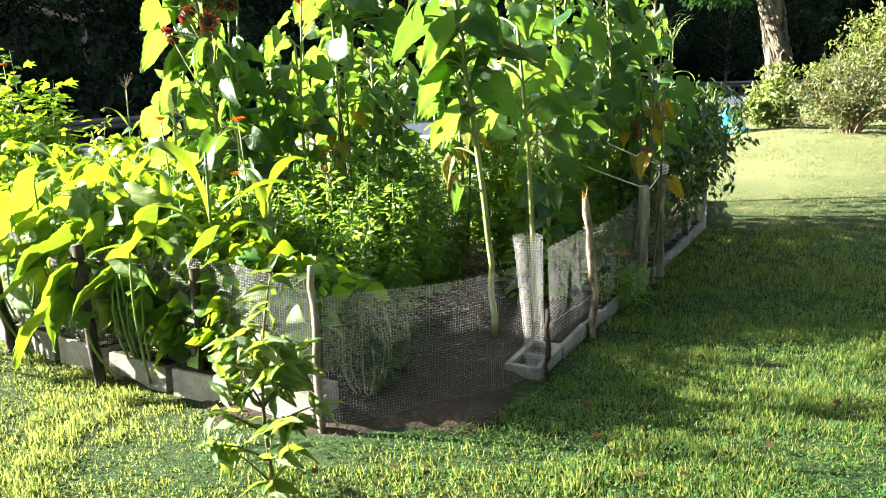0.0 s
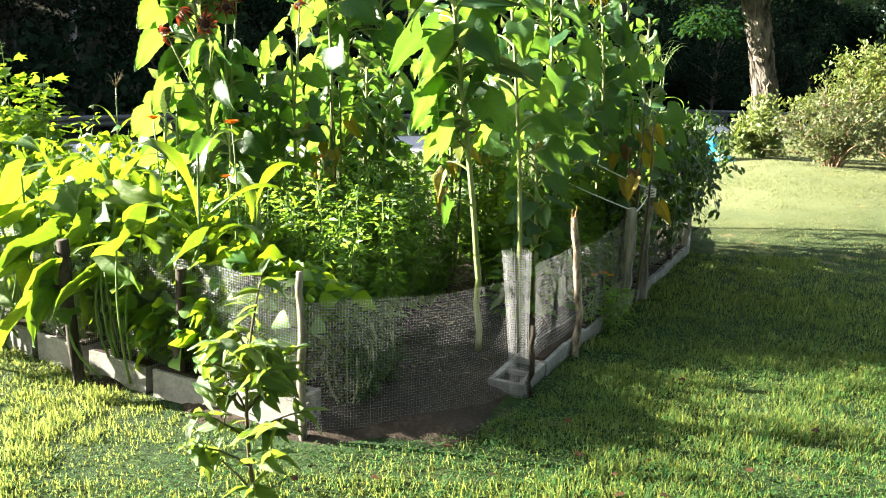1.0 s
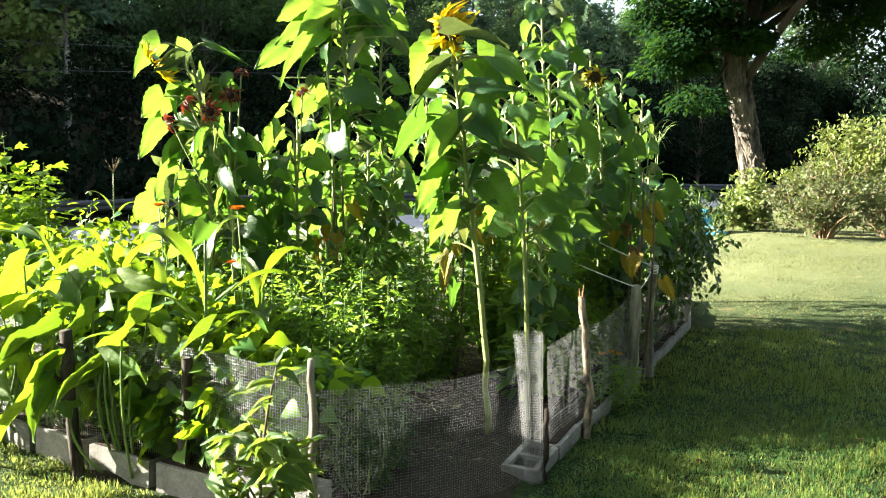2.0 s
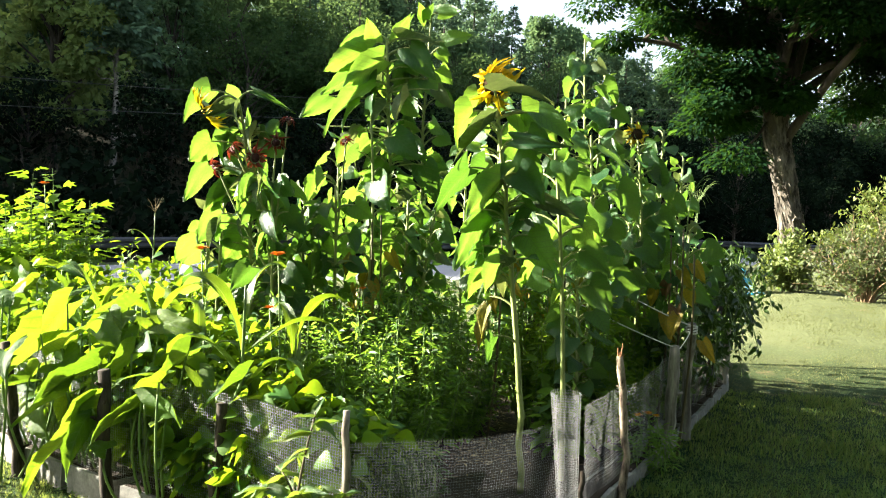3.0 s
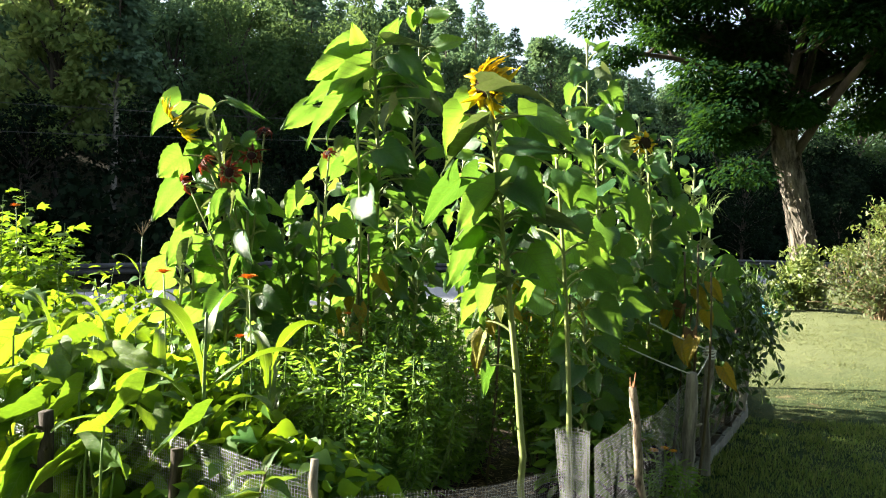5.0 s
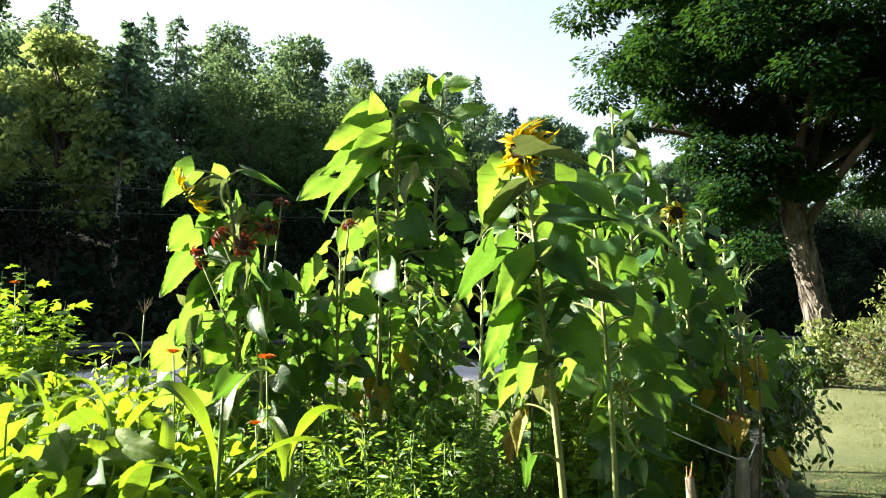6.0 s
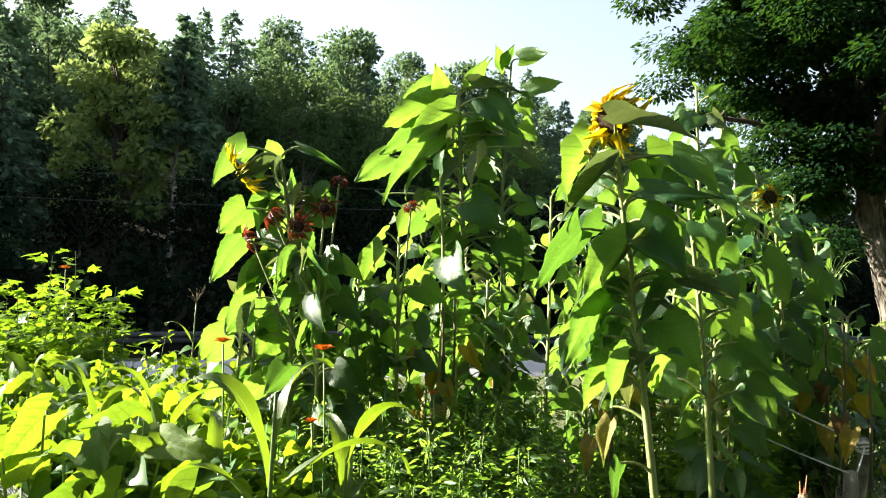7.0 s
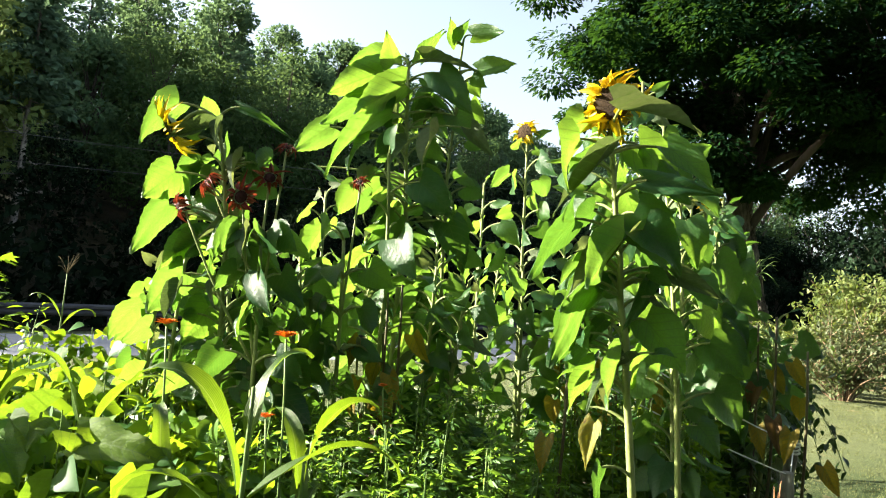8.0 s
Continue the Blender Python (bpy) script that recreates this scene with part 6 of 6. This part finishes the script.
for x, y, tall in ((-1.5, 4.5, 0.95), (-1.9, 4.75, 1.0), (-2.45, 5.1, 1.0), (-1.3, 4.2, 0.85), (-3.0, 5.9, 1.05), (-1.9, 5.8, 1.1), (-2.6, 6.3, 1.1), (-3.6, 7.0, 1.1), (-1.4, 6.2, 1.1)):
    bushy("bean_plant", x, y, tall, 0.40, 26, 1500, 0.07, LIGHT_LEAF, "bright yellow-green bean foliage in the crowded bed", int(rngp.integers(9999)), "plant", "bean plants", 0.5, shape=ROUND_LEAF)
for x, y, tall in ((-0.78, 3.5, 0.66), (-0.98, 3.62, 0.72), (-0.66, 3.72, 0.7), (-0.85, 3.62, 0.62), (-1.2, 3.82, 0.75), (-1.5, 4.0, 0.85), (-1.85, 4.2, 0.9), (-2.15, 4.42, 0.92), (-2.5, 4.65, 0.95), (-2.9, 5.1, 0.98), (-3.4, 5.6, 1.0)):
    bushy("bean_plant", x, y, tall, 0.24, 20, 800, 0.085, LIGHT_LEAF, "bright bean foliage close behind the wire fence", int(rngp.integers(9999)), "plant", "bean plants", 0.5, bottom=0.3, shape=ROUND_LEAF)
bushy("cutleaf_shrub", -3.95, 7.1, 1.74, 0.62, 34, 1900, 0.10, CUT_LEAF, "tall sunlit yellow-green shrub with lobed leaves", 88, "shrub", narrow=0.44, bottom=0.3, shape=MAPLE_SHAPE)
bushy("cutleaf_shrub", -4.6, 7.6, 1.58, 0.6, 30, 1700, 0.10, CUT_LEAF, "tall sunlit yellow-green shrub with lobed leaves", 89, "shrub", narrow=0.44, bottom=0.3, shape=MAPLE_SHAPE)
bushy("seed_stalk", -3.55, 8.2, 1.15, 0.1, 3, 160, 0.09, LIGHT_LEAF, "thin upright flowering weed stalk", 90, "plant", narrow=0.3, bottom=0.35)
bushy("fern_plant", -0.36, 3.42, 0.50, 0.13, 18, 2000, 0.04, VINE_LEAF, "small feathery green plant just inside the gate", 91, "plant", narrow=0.2)
bushy("fern_plant", -0.28, 3.66, 0.46, 0.13, 16, 1800, 0.04, VINE_LEAF, "small feathery green plant just inside the gate", 92, "plant", narrow=0.2)
bushy("marigold_plant", 1.12, 4.86, 0.32, 0.17, 10, 600, 0.05, BUSH_LEAF, "low marigold plant spilling over the blocks", 93, "plant", narrow=0.2)


def climbing_vine(label, line, tall, wide, n, seed):
    """A tangle of vine over the fence with hanging shoots."""
    rng = np.random.default_rng(seed)
    ob = thing("bean_vine", (line[0][0], line[0][1], 0), label, "vine", "fence vines")
    st, place, d = Geo(), [], []
    a0, a1 = np.array(line[0]), np.array(line[1])
    for _ in range(n):
        q = rng.uniform(0, 1)
        b0 = np.array((*(a1 - a0) * q, 0.1))
        up = b0 + np.array((rng.normal() * wide * 0.4, rng.normal() * 0.12, tall * rng.uniform(0.6, 1.0)))
        o = np.array((rng.uniform(-0.2, 1.0), rng.normal() * 0.5, 0)) * wide
        e = up + o + np.array((0, 0, -tall * rng.uniform(0.15, 0.5)))
        pts = np.vstack([bend(b0, up, 0.03, 5, (1, 0, 0))[:-1], bend(up, e, -0.10, 6)])
        add_tube(st, pts, 0.0035, 5, False)
        m = 46
        t = rng.uniform(0.15, 1, m) * (len(pts) - 1)
        i = np.clip(t.astype(int), 0, len(pts) - 2)
        place.append(pts[i] + (pts[i + 1] - pts[i]) * (t - i)[:, None] + rng.normal(size=(m, 3)) * 0.035)
        d.append(unit(rng, m) * (1, 1, 0.4) + (0, 0, -0.7))
    part("branching", st, GREEN_STEM, ob, kind="stuff")
    place, d = np.concatenate(place), np.concatenate(d)
    part("foliage", scatter(Geo(), *SMALL_LEAF, place, d, unit(rng, len(d)) * 0.7 + (0, -0.3, 0.7), rng.uniform(0.05, 0.095, len(d))), VINE_LEAF, ob, kind="stuff")


climbing_vine("dark green bean vine hanging over the lawn-side fence", ((2.1, 6.75), (2.5, 7.7)), 1.3, 0.28, 34, 331)
climbing_vine("dark green bean vine hanging over the lawn-side fence", ((2.4, 7.5), (2.9, 8.8)), 1.25, 0.27, 30, 332)
climbing_vine("thin vine on the posts between the vegetables", ((1.3, 5.6), (2.0, 6.6)), 1.0, 0.2, 14, 333)


def zinnia(x, y, z, r, label, mat, seed):
    rng = np.random.default_rng(seed)
    ob = thing("zinnia", (x, y, 0.02), label, "flower", "small bright flowers")
    part("stem", add_tube(Geo(), bend((0.02, 0.03, 0), (0, 0, z - 0.02), 0.02, 7, (1, 0, 0)), 0.004, 6), GREEN_STEM, ob)
    g = Geo()
    n = 34
    a = np.arange(n) * 2.4
    lv = np.arange(n) / n
    o = np.stack([np.cos(a), np.sin(a), 0.25 + 1.5 * (1 - lv)], -1)
    scatter(g, *SMALL_LEAF, np.repeat([(0, 0, z - 0.015)], n, 0), o, np.repeat([(0, 0, 1.0)], n, 0) + unit(rng, n) * 0.2, r * (0.5 + 0.6 * lv))
    part("flower_head", g, mat, ob, "layered bright petals")


for k, (x, y, z, r) in enumerate(((-1.52, 4.22, 1.26, 0.045), (-1.10, 4.23, 1.25, 0.05), (-0.72, 5.0, 1.02, 0.03), (-1.15, 4.3, 0.95, 0.035), (-3.9, 7.0, 1.62, 0.05))):
    zinnia(x, y, z, r, "bright orange zinnia flower on a thin stem", ORANGE_PETAL, 340 + k)
for k, (x, y, z, r) in enumerate(((1.06, 4.84, 0.34, 0.035), (1.12, 4.86, 0.35, 0.035), (1.17, 4.85, 0.34, 0.03))):
    zinnia(x, y, z, r, "golden marigold flower near the concrete blocks", GOLD_PETAL, 350 + k)

# ---- young sapling on the lawn before the fence ----
SAPLING = [blade_mesh("leaf", SAPLING_LEAF, 150 + k, rows=9, cols=5, broad=1.1, lobe=0.0, fold=0.25, droop=0.2 + 0.12 * k, serrate=0.008) for k in range(3)]
rng = np.random.default_rng(401)
sap = thing("sapling", (-0.605, 2.48, 0.0), "young tree sapling with drooping pointed leaves on the lawn", "sapling")
st = Geo()
stem = bend((0.04, 0, -0.05), (0.06, 0, 0.86), 0.05, 10, (-1, 0, 0))
add_tube(st, stem, np.linspace(0.009, 0.003, 10), 7)
ends = [(stem[9], stem[7])]
for k in range(25):
    i = int(rng.integers(1, 8))
    a = rng.uniform(0, 6.28)
    L = 0.26 * (1 - 0.07 * i) * rng.uniform(0.7, 1.1)
    e = stem[i] + np.array((math.cos(a) * L, math.sin(a) * L, L * 0.6))
    part("branch", add_tube(Geo(), bend(stem[i], e, -0.02, 5), np.linspace(0.005, 0.002, 5), 5), DARK_STEM, sap)
    ends.append((e, stem[i]))
part("stem", st, DARK_STEM, sap)
for e, s in ends:
    for k in range(9):
        q = rng.uniform(0.25, 1.02)
        p = s + (e - s) * q
        d = unit(rng, 1)[0] * (1, 1, 0.4) + (e - s) * 1.5 + (0, 0, -0.2)
        d /= np.linalg.norm(d)
        L = rng.uniform(0.065, 0.115)
        part("leaf", SAPLING[int(rng.integers(3))], None, sap, m=leaf_pose(p, p + d * L, (-0.55 + rng.normal() * 0.35, (0.35 if rng.random() < 0.5 else -0.35) + rng.normal() * 0.3, 0.7), L * 0.46))

# ---- straw on the soil, grass on the lawn ----
rng = np.random.default_rng(501)
n = 2600
p = np.stack([rng.uniform(-1.6, 2.4, n), rng.uniform(3.7, 7.8, n)], -1)
p[1500:] = np.stack([rng.normal(0.05, 0.16, 1100), rng.uniform(4.7, 6.3, 1100)], -1)
p = p[inside(BED, p[:, 0], p[:, 1])]
n = len(p)
a = rng.uniform(0, 6.28, n)
sz = rng.uniform(0.012, 0.07, n)
straw = scatter(Geo(), *CARD_LEAF, np.column_stack([p, soil_height(p[:, 0], p[:, 1]) + 0.012]), np.column_stack([np.cos(a), np.sin(a), rng.normal(size=n) * 0.08]), np.repeat([(0, 0, 1.0)], n, 0) + unit(rng, n) * 0.3, np.stack([rng.uniform(0.006, 0.022, n), sz, sz * 0.5], -1))
tagged(solo("straw", straw, STRAW, "dry straw and leaf scraps on the garden soil", "straw", "stuff"), kind="stuff")


def lumps(x, y, size, seed):
    """Smooth random field in -1..1 with blotches of about that size."""
    g = np.random.default_rng(seed).uniform(-1, 1, (64, 64))
    u, v = np.asarray(x) / size + 1000, np.asarray(y) / size + 1000
    i, j = np.floor(u).astype(int), np.floor(v).astype(int)
    a, b2 = u - i, v - j
    a, b2 = a * a * (3 - 2 * a), b2 * b2 * (3 - 2 * b2)
    return (g[i % 64, j % 64] * (1 - a) + g[(i + 1) % 64, j % 64] * a) * (1 - b2) + (g[i % 64, (j + 1) % 64] * (1 - a) + g[(i + 1) % 64, (j + 1) % 64] * a) * b2


def grass_patch(n, x0, x1, y0, y1, tall, wide, seed, holes=0.62, near=False):
    rng = np.random.default_rng(seed)
    p = np.stack([rng.uniform(x0, x1, n), rng.uniform(y0, y1, n)], -1)
    x, y = p[:, 0], p[:, 1]
    keep = ~inside(BED, x, y) & (across(x, y) < 14.8)
    tuft = 0.7 * lumps(x, y, 0.55, seed) + 0.8 * lumps(x, y, 0.10, seed + 1) + 0.3 * lumps(x, y, 1.6, seed + 2)
    keep &= rng.uniform(-1.2, 1.2, n) < 1.2 * tuft + holes
    keep &= ~((np.hypot((x + 0.05) / 0.75, (y - 2.86) / 0.20) < 1) & (rng.random(n) < 0.8))
    rim = np.minimum(x - x0, x1 - x)
    if near:
        rim = np.minimum(rim, y - y0)
    keep &= rng.random(n) < np.clip(rim / 1.6, 0, 1) ** 0.7 + 0.02
    p, tuft = p[keep], tuft[keep]
    n = len(p)
    a = rng.uniform(0, 6.28, n)
    lean = rng.uniform(0.25, 2.2, n)
    d = np.column_stack([np.cos(a) * lean, np.sin(a) * lean, np.ones(n)])
    nn = np.column_stack([np.cos(a), np.sin(a), -lean]) * -1.0
    h = tall * rng.uniform(0.5, 1.35, n) * np.clip(1 + 0.55 * tuft, 0.4, 1.9)
    return scatter(Geo(), *BLADE, np.column_stack([p, height(p[:, 0], p[:, 1]) - 0.004]), d, nn, np.stack([wide * rng.uniform(0.7, 1.3, n), h, h], -1))


solo("grass", grass_patch(300000, -4.2, 4.4, 1.4, 4.4, 0.033, 0.0055, 511, 0.4), GRASS_BLADE, "short mown lawn grass with thin yellow patches", "grass", "stuff")
solo("grass", grass_patch(160000, -6.0, 7.0, 4.4, 7.4, 0.038, 0.0075, 514, 0.6), GRASS_BLADE, "short mown lawn grass beside the fence", "grass", "stuff")
solo("grass", grass_patch(190000, -9, 11, 7.4, 12.8, 0.014, 0.012, 512, 1.2), SUNLIT_GRASS, "short lawn grass beyond the garden, sunlight put into its pale colour", "grass", "stuff")
solo("grass", grass_patch(70000, -12, 15, 12.8, 22, 0.018, 0.026, 513, 1.2), SUNLIT_GRASS, "short lawn grass towards the road, sunlight put into its pale colour", "grass", "stuff")
solo("grass", grass_patch(40000, -5.5, 5.5, -4.0, 1.4, 0.034, 0.011, 515, 0.85, True), GRASS_BLADE, "short mown lawn grass on the near side of the yard", "grass", "stuff")
rng = np.random.default_rng(521)
n = 110000
p = np.stack([rng.uniform(-3.4, 3.8, n), rng.uniform(1.6, 5.2, n)], -1)
p = p[~inside(BED, p[:, 0], p[:, 1]) & (np.sin(2.1 * p[:, 0] + 1.0) * np.sin(2.4 * p[:, 1]) + rng.normal(size=n) * 0.5 > -0.25)]
n = len(p)
a = rng.uniform(0, 6.28, n)
solo("clover", scatter(Geo(), *CARD_LEAF, np.column_stack([p, height(p[:, 0], p[:, 1]) + rng.uniform(0.015, 0.04, n)]), np.column_stack([np.cos(a), np.sin(a), rng.normal(size=n) * 0.25]), unit(rng, n) * 0.35 + (0, 0, 1.0), np.stack([rng.uniform(0.010, 0.022, n), rng.uniform(0.009, 0.02, n), np.full(n, 0.012)], -1)),
     CLOVER, "low clover and broad weeds among the lawn grass", "clover", "stuff")
n = 34
p = np.stack([rng.uniform(-0.5, 3.0, n), rng.uniform(2.5, 4.2, n)], -1)
p = p[~inside(BED, p[:, 0], p[:, 1])]
n = len(p)
a = rng.uniform(0, 6.28, n)
sz = rng.uniform(0.02, 0.05, n)
solo("fallen_leaves", scatter(Geo(), *MAPLE_SHAPE, np.column_stack([p, height(p[:, 0], p[:, 1]) + 0.035]), np.column_stack([np.cos(a), np.sin(a), rng.normal(size=n) * 0.2]), unit(rng, n) * 0.4 + (0, 0, 1.0), sz), FALLEN,
     "dry reddish brown fallen leaves on the lawn", "leaves", "stuff")
